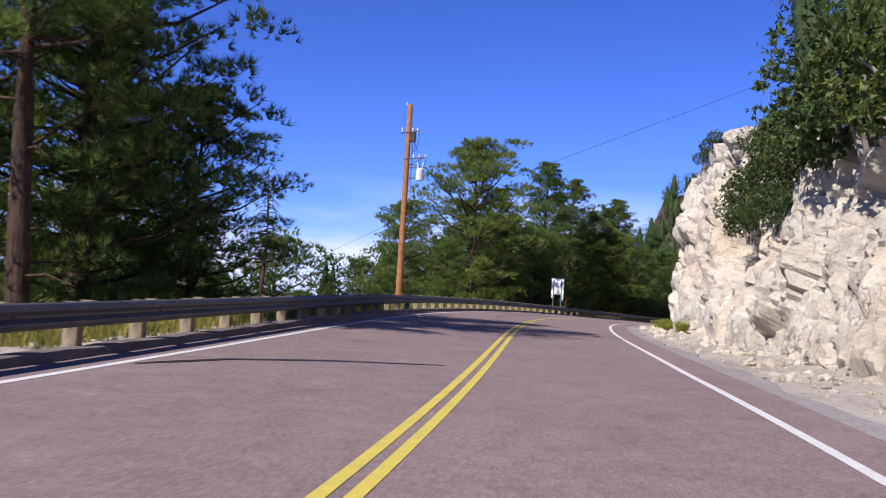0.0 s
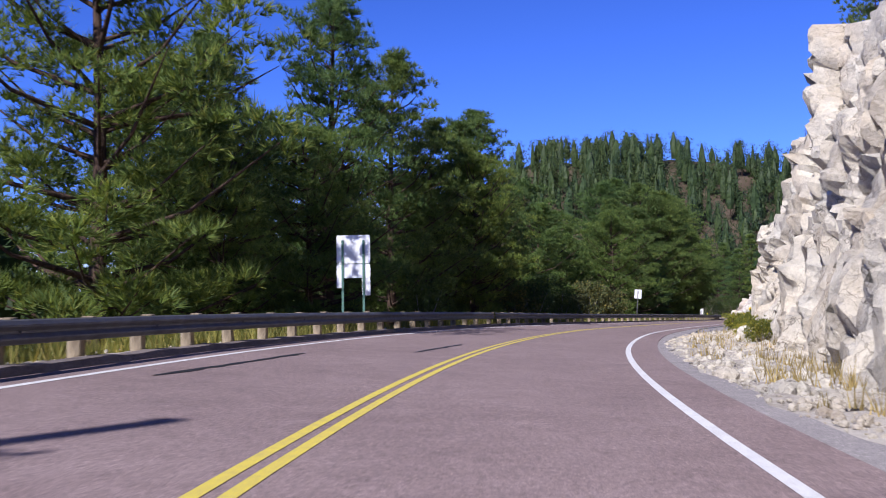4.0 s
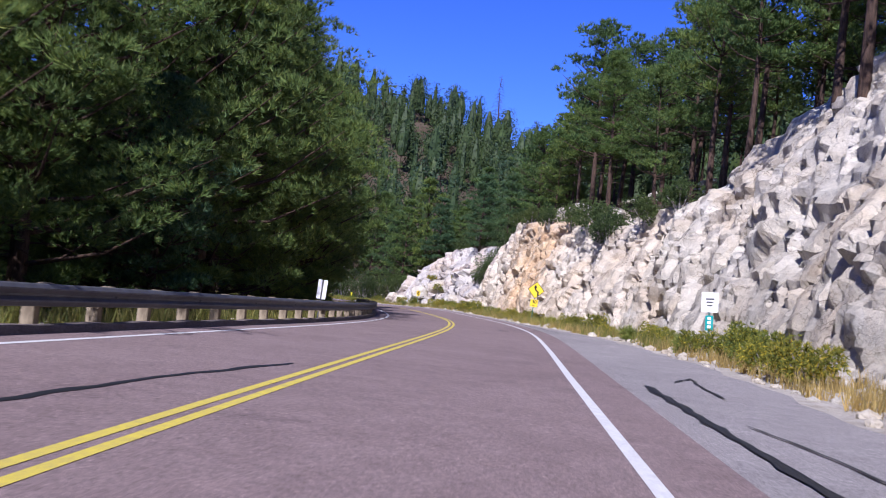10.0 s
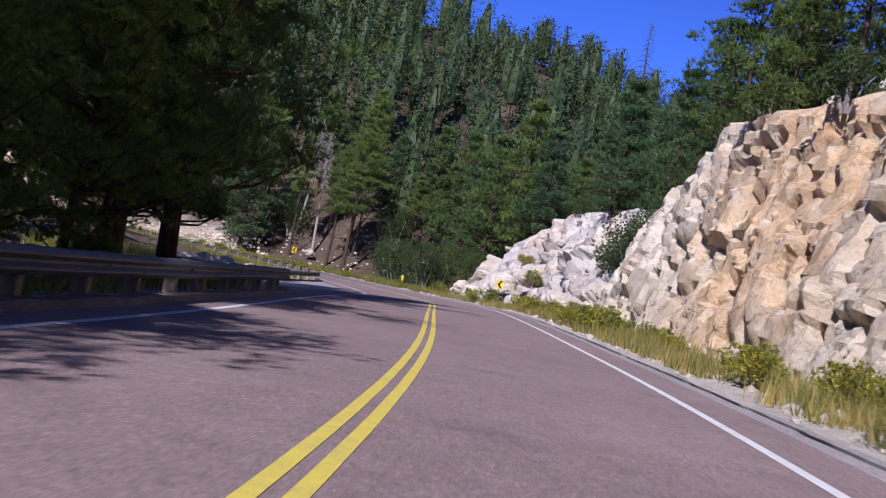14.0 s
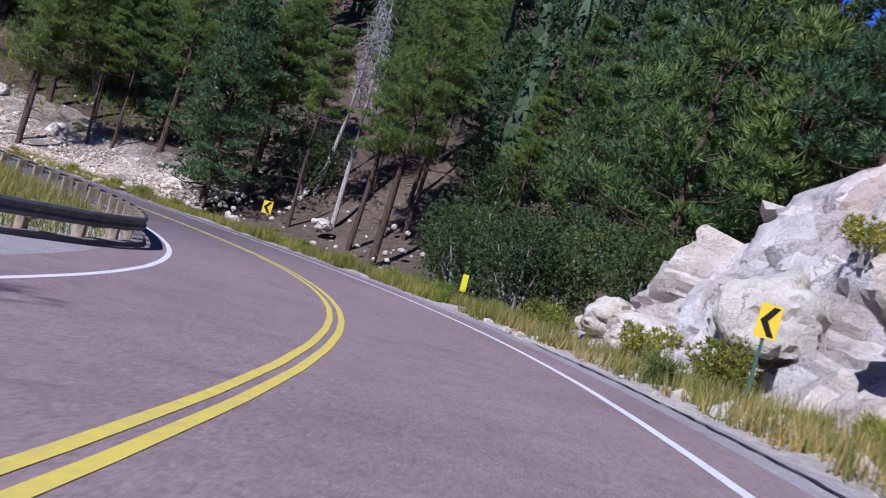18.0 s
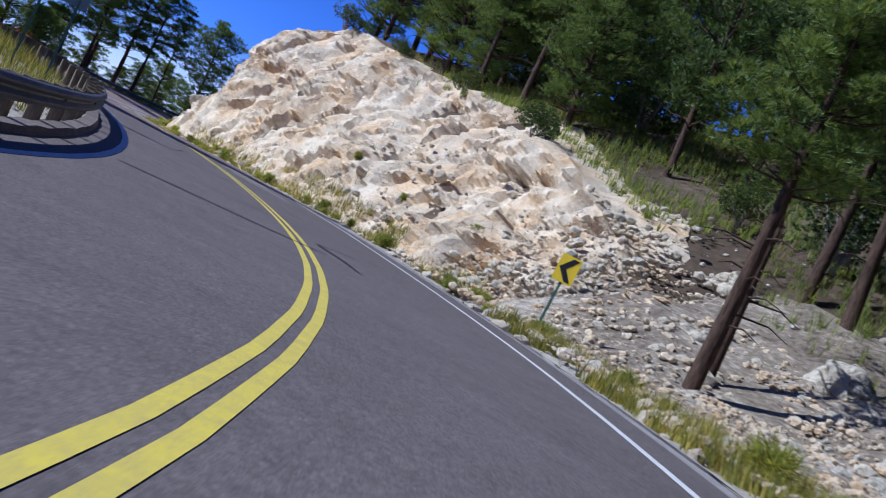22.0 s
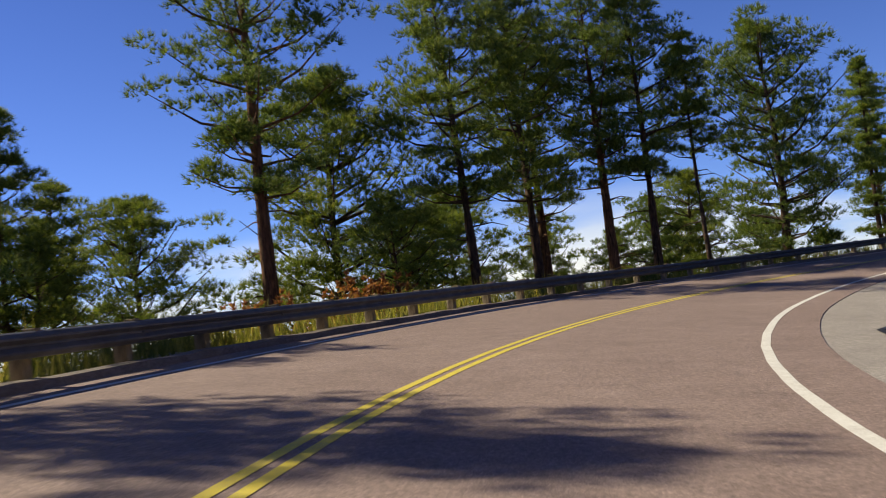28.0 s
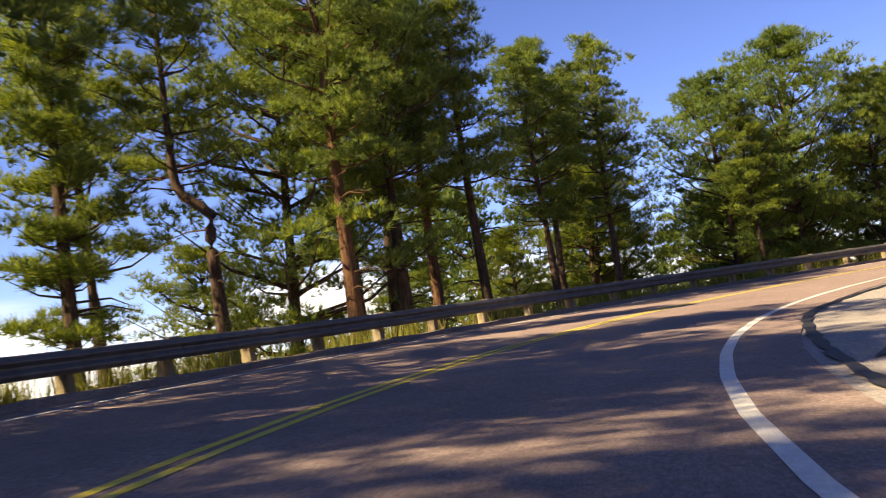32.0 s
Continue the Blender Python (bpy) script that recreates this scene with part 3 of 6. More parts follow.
def land(x, y, behind=0.0):
    x, y = np.atleast_1d(x).astype(float), np.atleast_1d(y).astype(float)
    s, lat = to_road(x, y)
    z = np.interp(s, SG, RZ) - np.interp(s, SG, BK) * np.clip(lat, -9, 9) + rise(s, lat, behind)
    # the wooded hill that the road turns away from
    u = (x - 62) * 0.62 + (y - 268) * 0.78
    v = (x - 62) * 0.78 - (y - 268) * 0.62
    hill = -5.5 + (68 + 34 * np.clip((66 - x) / 30, 0, 1)) * (1 - np.exp(-np.clip(u, 0, None) / 85)) * np.clip((v + 230) / 80, 0, 1) * np.clip((x - 4) / 20, 0, 1)
    hill = hill + np.interp(v, RIDGE_V, RIDGE_Z) * np.clip(u / 80, 0, 1)
    z = np.where((u > 0) & (lat > 12), np.maximum(z, np.minimum(z + np.clip((lat - 12) / 14, 0, 1) * 60, hill)), z)
    wave = 0.5 * np.sin(x * 0.11 + 1.3) * np.cos(y * 0.09) + 0.22 * np.sin(x * 0.31 + y * 0.23)
    near = np.clip((np.abs(lat) - 11) / 12, 0, 1)
    return z + wave * near


def land1(x, y):
    return float(land([x], [y])[0])


# the ground, one sheet, finer near the road
def steps(a, b, fine, reach):
    core = np.arange(a, b + 0.1, fine)
    out, d = [], fine
    p = b
    while p < reach:
        d = min(d * 1.35, 400)
        p += d
        out.append(p)
    out2, d = [], fine
    p = a
    while p > -reach:
        d = min(d * 1.35, 400)
        p -= d
        out2.append(p)
    return np.array(out2[::-1] + list(core) + out)


gx, gy = steps(-110, 160, 2.0, 3000), steps(-50, 390, 2.0, 3000)
GX, GY = np.meshgrid(gx, gy)
gs, gl = to_road(GX.ravel(), GY.ravel())
GZ = land(GX.ravel(), GY.ravel(), np.where((gs > 288) & (gs < 356), 1.0, 2.2))
dip = np.where((gl > -np.where((gs > 200) & (gs < 256), 16.0, edge_l(gs)) - 2.2) & (gl < edge_r(gs) + 2.4), -0.35, 0.0)
far = np.clip((np.hypot(GX.ravel() - 10, GY.ravel() - 160) - 330) / 500, 0, 1)
GZ = (GZ + dip) * (1 - far) + far * -38
nx, ny = len(gx), len(gy)
quads = [(j * nx + i, j * nx + i + 1, (j + 1) * nx + i + 1, (j + 1) * nx + i) for j in range(ny - 1) for i in range(nx - 1)]
ground = new("ground", mesh_of("ground", np.stack([GX.ravel(), GY.ravel(), GZ], 1), quads, M_SOIL, True))
tagged(ground, "brown forest soil with needles and stones under the pines", "ground", kind="structure")


def strip(name, s0, s1, lats, mat, ds=1.0, dz=0.0, fn=None, jitter=0.0, smooth=True):
    """A sheet along the road; lats: functions of s or numbers; fn(s, lat) adds height."""
    ss = np.arange(s0, s1 + ds * 0.5, ds)
    vs, n = [], len(lats)
    cols = []
    for k, l in enumerate(lats):
        la = l(ss) if callable(l) else np.full(len(ss), float(l))
        p = at(ss, la, dz)
        if fn is not None:
            p[:, 2] += fn(ss, la)
        cols.append(p)
    vs = np.stack(cols, 1).reshape(-1, 3)
    fs = [(i * n + k, i * n + k + 1, (i + 1) * n + k + 1, (i + 1) * n + k) for i in range(len(ss) - 1) for k in range(n - 1)]
    return new(name, mesh_of(name, vs, fs, mat, smooth))


# the carriageway, with edges that go down into the ground
w_r = lambda s: np.interp(s, SG, WR)
w_l = lambda s: np.interp(s, SG, WL)
road_r = lambda s: np.minimum(w_r(s) + 0.75, edge_r(s))
own_l = lambda s: w_l(s) + 1.15
road_lats = [lambda s: -own_l(s), lambda s: -own_l(s) + 0.02, lambda s: -w_l(s), -1.7, 0.0, 1.7, w_r, lambda s: road_r(s) - 0.02, road_r]
crown = lambda s, la: np.where((la <= -own_l(s) + 0.005) | (la >= road_r(s) - 0.005), -0.45, 0.0)
road = strip("road", S0, 485, road_lats, M_ROAD, 1.0, 0.0, crown, smooth=False)
tagged(road, "two-lane mountain road of worn reddish asphalt", "road", kind="structure")
wob = lambda s: 0.10 * np.sin(s * 0.9) + 0.07 * np.sin(s * 2.3 + 1)
pull = strip("pavement", S0, 485, [lambda s: road_r(s) - 0.25, lambda s: (road_r(s) + edge_r(s)) / 2, lambda s: edge_r(s) + wob(s), lambda s: edge_r(s) + wob(s) + 0.03], M_GREY, 0.7, -0.012,
             lambda s, la: np.where(la > edge_r(s) + wob(s) + 0.02, -0.4, 0.0), smooth=False)
tagged(pull, "cracked light grey asphalt shoulder and pullout beside the road", "pavement", kind="structure")


lay_by = strip("pavement", 206, 253, [lambda s: -edge_l(s) - 0.03, lambda s: -edge_l(s), lambda s: -(edge_l(s) + own_l(s)) / 2, lambda s: -own_l(s) + 0.5], M_GREY, 0.7, -0.008, lambda s, la: np.where(la < -edge_l(s) - 0.01, -0.4, 0.0), smooth=False)
tagged(lay_by, "grey asphalt pullout inside the bend before the guard rail", "pavement", kind="structure")


def verge_bumps(s, la):
    return 0.05 * np.sin(s * 3.1 + la * 5) * np.sin(s * 1.7 - la * 3) + 0.04 * np.sin(s * 7.3 + la * 11)


vr = [lambda s, k=k: edge_r(s) - 0.15 + wob(s) * (k < 1) + k * (np.interp(s, FACE[:, 0], FACE[:, 1]) + 1.2 - edge_r(s)) / 6 for k in range(7)]
verge_r = strip("verge", S0, 485, vr, M_VERGE, 0.6, -0.03, lambda s, la: rise(s, la, np.interp(s, [247, 257, 291, 296], [1.1, 0.0, 0.0, 1.1])) * 0.97 + verge_bumps(s, la) * np.clip((la - edge_r(s)) * 2, 0, 1))
tagged(verge_r, "pale gravel and crushed stone verge below the rock", "verge", kind="structure")
vl = [lambda s, k=k: -edge_l(s) + 0.1 - k * 0.45 for k in range(8)]
verge_l = strip("verge", S0, 485, vl, M_VERGE, 0.7, -0.05, lambda s, la: rise(s, la) + verge_bumps(s, la) * 0.7)
tagged(verge_l, "gravelly verge under the guard rail", "verge", kind="structure")


# painted lines, 4 mm over the asphalt
def line(name, s0, s1, fa, fb, mat, label):
    ob = strip(name, s0, s1, [fa, fb], mat, 0.7, 0.004, smooth=False)
    tagged(ob, label, "road marking", kind="structure")


line("centre_line", S0, 484, lambda s: np.full_like(s, -0.138), lambda s: np.full_like(s, -0.042), M_YELLOW, "worn solid yellow centre line on asphalt")
line("centre_line", S0, 484, lambda s: np.full_like(s, 0.042), lambda s: np.full_like(s, 0.138), M_YELLOW, "worn solid yellow centre line on asphalt")
line("edge_line", S0, 484, lambda s: w_r(s) - 0.06, lambda s: w_r(s) + 0.06, M_WHITE, "solid white edge line on asphalt")
line("edge_line", S0, 484, lambda s: -w_l(s) - 0.06, lambda s: -w_l(s) + 0.06, M_WHITE, "solid white edge line on asphalt")


# ---- rock faces ----
def h3(p, k):
    r = random.Random(int(p[0] * 91.7) * 7919 + int(p[1] * 57.3) * 104729 + int(p[2] * 77.1) * 1299709 + k)
    return r.uniform(-1, 1), r.uniform(-1, 1), r.uniform(-1, 1)


def blocks(p, size, depth, tilt=0.38):
    q = Vector((p[0] / size, p[1] / size, p[2] / size * 0.72))
    ds, ps = noise.voronoi(q)
    a, b, c = h3(ps[0], 3)
    d = q - ps[0]
    gap = min((ds[1] - ds[0]) * 8.0, 1.0)
    return depth * (0.5 * a + tilt * (b * d.x + c * d.y + a * d.z)) - depth * 0.45 * (1 - gap)


def rock_face(s0, s1, mat, label, ds=0.21, cells=34, big=1.0, strata=0.0, small=1.0):
    ss = np.arange(s0, s1 + 0.01, ds)
    vs = []
    n = cells + 8
    for s in ss:
        toe, h, w = (float(np.interp(s, FACE[:, 0], FACE[:, k])) for k in (1, 2, 3))
        endf = max(0.0, min(1.0, (s - s0) / 2.0, (s1 - s) / 2.0))
        th = np.interp(s, SG, TH)
        for j in range(n):
            if j <= cells:
                v = j / cells
                la = toe - 0.25 + w * (v ** 1.15)
                z = -0.5 + (h + 0.5) * v
            else:
                v = 1.0
                la = toe - 0.25 + w + (j - cells) * (0.55 + 0.25 * noise.noise(Vector((s * 0.35, 3.0, 0))))
                z = h + 0.35 * (1 - (j - cells) / 7) + rise(np.array([s]), np.array([la]))[0] - h - (1.3 if j == n - 1 else 0) - 1.6 * max(0.0, 1 - h / 5.5)
            p = at(s, la, z - 1.3 * (1 - endf))
            q = Vector(p)
            warp = noise.noise_vector(q * 0.35) * 0.9 + noise.noise_vector(q * 1.2) * 0.22
            if strata:
                # beds that dip along the road
                r = math.hypot(1, strata)
                lift, al = (z + strata * s) / r, (strata * z - s) / r
                cell = Vector((al * 0.42, la * 0.7, lift * 1.05)) + warp
            else:
                lift = z + 0.25 * s
                cell = q + warp
            ledge = ((lift + 1.6 * noise.noise(q * 0.3)) / 1.8) % 1.0
            pit = noise.noise(cell * 0.95 + Vector((50, 7, 3)))
            pit = min(1.0, max(0.0, (pit - 0.22) * 6.0))
            d = 0.85 * big * noise.fractal(q * 0.15, 1.0, 2.0, 3) + blocks(cell, 2.4, 0.66 * big, 0.52) + blocks(cell + Vector((31, 31, 31)), 1.05, 0.30 * small, 0.55) + blocks(cell + Vector((7, 77, 17)), 0.5, 0.10 * small, 0.5)
            d += 0.34 * big * (ledge ** 1.6 - 0.4) * max(0.0, 0.5 + noise.noise(q * 0.23 + Vector((9, 0, 0)))) - 0.42 * small * pit + 0.05 * noise.fractal(q * 2.1, 0.8, 2.1, 3)
            d *= min(1.0, 0.35 + v * 2) * (1.0 if j <= cells else 0.35) * endf
            up = 0.35 * d
            p = p + np.array([-math.cos(th) * d, -math.sin(th) * d, up])
            vs.append(p)
    fs = []
    for i in range(len(ss) - 1):
        for j in range(n - 1):
            a = i * n + j
            fs.append((a, a + n, a + n + 1, a + 1))
    me = mesh_of("rock_face", vs, fs, mat, True)
    me.set_sharp_from_angle(angle=radians(24))
    ob = new("rock_face", me)
    tagged(ob, label, "rock face", "rock cut along the road", "structure")
    return ob


rock_face(8, 68, M_ROCK, "tall whitish granite rock cut with fractured blocks", cells=58, big=1.1)
rock_face(66, 128, M_ROCK, "pale grey granite cliff with overhanging blocks", cells=58, big=1.3)
rock_face(126, 182, M_ROCK, "cream and grey granite rock cut with dark cracks", cells=56, big=0.8, small=0.85)
rock_face(180, 230, M_ROCK_W, "cream rock cut with an ochre stain", cells=50, big=0.6, small=0.75)
rock_face(228, 257, M_ROCK_B, "outcrop of cream, grey and brown granite blocks beside the road", ds=0.22, cells=44, big=1.2)
rock_face(296, 353, M_ROCK_T, "cream and tan layered rock slope", ds=0.2, cells=66, big=0.95, strata=1.5, small=1.15)
# stony soil between the bend and the rock slope
sc_l = [lambda s, k=k: edge_r(s) + 0.8 + k * 1.1 + 0.4 * np.sin(s * 0.6 + k) for k in range(12)]
scree = strip("ground", 284, 302, sc_l, M_SCREE, 0.6, 0.0, lambda s, la: rise(s, la) + 0.10 + verge_bumps(s, la) * 1.6 - 0.9 * np.clip((la - edge_r(s) - 11.5), 0, 1) - 0.5 * np.clip(1 - (la - edge_r(s) - 0.6), 0, 1) - 0.6 * np.clip((287 - s) / 3, 0, 1) - 0.9 * np.clip((s - 299) / 2, 0, 1))
tagged(scree, "pale stony soil slope below the pines", "ground", kind="structure")


# ---- trees and shrubs ----
def unit(rng, n):
    v = rng.normal(size=(n, 3))
    return v / np.linalg.norm(v, axis=1)[:, None]


def tufts(rng, c, out, k, length, half, spread=0.9):
    """Fans of k thin needles or leaves at the places c, leaning along out."""
    n = len(c)
    cc = np.repeat(c, k, 0)
    d = np.repeat(out, k, 0) + unit(rng, n * k) * spread
    d /= np.linalg.norm(d, axis=1)[:, None]
    side = np.cross(d, unit(rng, n * k))
    side /= np.linalg.norm(side, axis=1)[:, None] + 1e-6
    ln = length * rng.uniform(0.65, 1.25, (n * k, 1))
    b = cc + d * ln * 0.05
    return np.stack([b - side * half, b + side * half, cc + d * ln], 1)


def limb_tube(bm, pts, r0, r1, seg=5):
    last = None
    for i, p in enumerate(pts):
        r = r0 + (r1 - r0) * i / (len(pts) - 1)
        q = (pts[min(i + 1, len(pts) - 1)] - pts[max(i - 1, 0)]).to_track_quat("Z", "Y")
        ring = [bm.verts.new(p + q @ Vector((r * math.cos(a), r * math.sin(a), 0))) for a in np.linspace(0, 2 * math.pi, seg, False)]
        if last:
            for k in range(seg):
                bm.faces.new((last[k], last[(k + 1) % seg], ring[(k + 1) % seg], ring[k]))
        last = ring


def make_pine(seed, H, low, rad, n_limb, clumps, per, k, length, half, needles, bark, trunk_r, top=1.0, bend=0.25, droop=0.0, dead_low=6, label="", kinked=False, puff=1.0):
    """A pine: tapered trunk, limbs, and a crown of needle tufts. low: where the crown starts."""
    rng = np.random.default_rng(seed)
    rnd = random.Random(seed)
    root = new("pine_tree")
    bx, by = rnd.uniform(-bend, bend), rnd.uniform(-bend, bend)

    def axis(z):
        u = z / H
        kx = 0.75 / (1 + math.exp((z - 5.2) * 5.0)) + 0.25 * math.exp(-((z - 4.9) / 0.35) ** 2) if kinked else 0.0
        return Vector((bx * math.sin(u * 2.6) + kx, by * math.sin(u * 3.1 + 0.4), z))

    bm = bmesh.new()
    zs = [-1.2] + list(np.linspace(0, H, 40 if kinked else 13))
    limb_tube(bm, [axis(max(z, 0)) + Vector((0, 0, min(z, 0))) for z in zs], trunk_r * 1.12, 0.025, 9)
    cs, outs = [], []
    for i in range(n_limb):
        u = min(0.97, ((i // 6) * 6 + 3 + rnd.uniform(-1.3, 1.3)) / n_limb)
        z = H * (low + (0.985 - low) * u)
        prof = (1 - u) ** 0.58 * (0.6 + 0.4 * min(1, u * 4)) if top > 0.5 else math.sin(math.pi * min(1, 0.15 + u * 0.85)) ** 0.7
        L = rad * max(prof, 0.14) * rnd.choice((0.55, 0.8, 1.0, 1.1, 1.3)) * rnd.uniform(0.9, 1.1)
        az = i * 2.399 + rnd.uniform(-0.5, 0.5)
        rise_ = 0.25 - droop + 0.5 * u + rnd.uniform(-0.15, 0.15)
        p0 = axis(z)
        dirv = Vector((math.cos(az), math.sin(az), rise_)).normalized()
        tip = p0 + dirv * L + Vector((0, 0, 0.10 * L))
        mid = p0 + dirv * L * 0.5 - Vector((0, 0, 0.05 * L))
        limb_tube(bm, [p0, mid, tip], 0.014 + 0.015 * L, 0.008, 4)
        # pads of needles along the outer limb, tufts on their shell, fuller on top
        n_pad = max(2, round(clumps * (0.4 + 0.9 * L / rad)))
        for q in range(n_pad):
            tt = min(1.04, 0.38 + 0.66 * (q + rnd.uniform(0.3, 0.9)) / n_pad)
            side = np.array([rnd.gauss(0, 1), rnd.gauss(0, 1), rnd.gauss(0, 0.35)]) * (0.05 + 0.13 * L * tt)
            c0 = np.array(p0) + (np.array(tip) - np.array(p0)) * tt + side + np.array([0, 0, 0.08])
            d = unit(rng, per)
            d[:, 2] = np.where(d[:, 2] < -0.35, -d[:, 2], d[:, 2])
            sp = d * rng.uniform(0.35, 1.0, (per, 1)) * np.array([0.62, 0.62, 0.30])[None] * (0.62 + 0.13 * L) * rnd.uniform(0.65, 1.25) * puff
            o = d * 0.8 + np.array([0, 0, 0.45])[None]
            cs.append(c0[None] + sp)
            outs.append(o / (np.linalg.norm(o, axis=1)[:, None] + 1e-6))
    for i in range(dead_low):
        z = H * rnd.uniform(0.12, max(low, 0.2))
        az = rnd.uniform(0, 6.28)
        L = rnd.uniform(0.5, 1.7)
        p0 = axis(z)
        limb_tube(bm, [p0, p0 + Vector((math.cos(az) * L * 0.6, math.sin(az) * L * 0.6, 0.05)), p0 + Vector((math.cos(az + 0.2) * L, math.sin(az + 0.2) * L, -0.12))], 0.03, 0.008, 4)
    part("trunk", bm, bark, root, "", True)
    child("crown", tri_mesh("crown", tufts(rng, np.concatenate(cs), np.concatenate(outs), k, length, half, 0.7), needles), root)
    tagged(root, label, "pine tree", "roadside pines")
    return root


def make_bush(name, seed, R, Hh, n, k, length, half, leaves, bark, label, category, group, lumps=7, stems=6):
    rng = np.random.default_rng(seed)
    rnd = random.Random(seed)
    root = new(name)
    bm = bmesh.new()
    cs, outs = [], []
    for i in range(lumps):
        a = i * 2.4 + rnd.random()
        rr = R * math.sqrt(rnd.random()) * 0.62
        cz = Hh * (0.30 + 0.45 * rnd.random()) if i else Hh * 0.62
        c0 = np.array([rr * math.cos(a), rr * math.sin(a), cz])
        rad = np.array([R * 0.52, R * 0.52, Hh * 0.36]) * rnd.uniform(0.7, 1.1)
        m = n // lumps
        d = unit(rng, m)
        p = c0 + d * rad * rng.uniform(0.55, 1.05, (m, 1))
        p[:, 2] = np.maximum(p[:, 2], 0.04)
        cs.append(p)
        outs.append(d * 0.8 + np.array([0, 0, 0.4]))
        limb_tube(bm, [Vector((0.1 * math.cos(a), 0.1 * math.sin(a), -0.3)), Vector(c0 * 0.5), Vector(c0)], 0.02 + 0.018 * Hh, 0.012, 4)
    part("stem", bm, bark, root)
    child("foliage", tri_mesh("foliage", tufts(rng, np.concatenate(cs), np.concatenate(outs), k, length, half, 1.1), leaves), root)
    tagged(root, label, category, group)
    return root


def make_snag(seed, H, label, r=0.2, wood=None, spread=0.27, bare=0.25):
    """A dead tree: bare trunk, drooping limbs and twigs."""
    rnd = random.Random(seed)
    root = new("dead_tree")
    bm = bmesh.new()
    limb_tube(bm, [Vector((0.25 * math.sin(z * 0.3), 0, z)) for z in np.linspace(-1, H, 9)], r, 0.03, 8)
    n = 60
    for i in range(n):
        z = H * (bare + (0.98 - bare) * i / n)
        a = i * 2.4 + rnd.uniform(-0.5, 0.5)
        L = ((1 - z / H) * H * spread + 0.4) * rnd.uniform(0.6, 1.25)
        p0 = Vector((0.25 * math.sin(z * 0.3), 0, z))
        p2 = p0 + Vector((math.cos(a) * L, math.sin(a) * L, -0.35 * L + rnd.uniform(-0.1, 0.2)))
        limb_tube(bm, [p0, (p0 + p2) / 2 + Vector((0, 0, 0.16 * L)), p2], 0.022 + 0.022 * L, 0.014, 4)
        for k in range(4):
            q = p0.lerp(p2, 0.35 + 0.2 * k) + Vector((0, 0, 0.10 * L * (1 - 0.25 * k)))
            limb_tube(bm, [q, q + Vector((rnd.uniform(-0.35, 0.35), rnd.uniform(-0.35, 0.35), -0.3 * rnd.uniform(0.5, 1.6)))], 0.022, 0.009, 3)
    part("trunk", bm, wood or M_BARK_G, root)
    tagged(root, label, "dead tree")
    return root


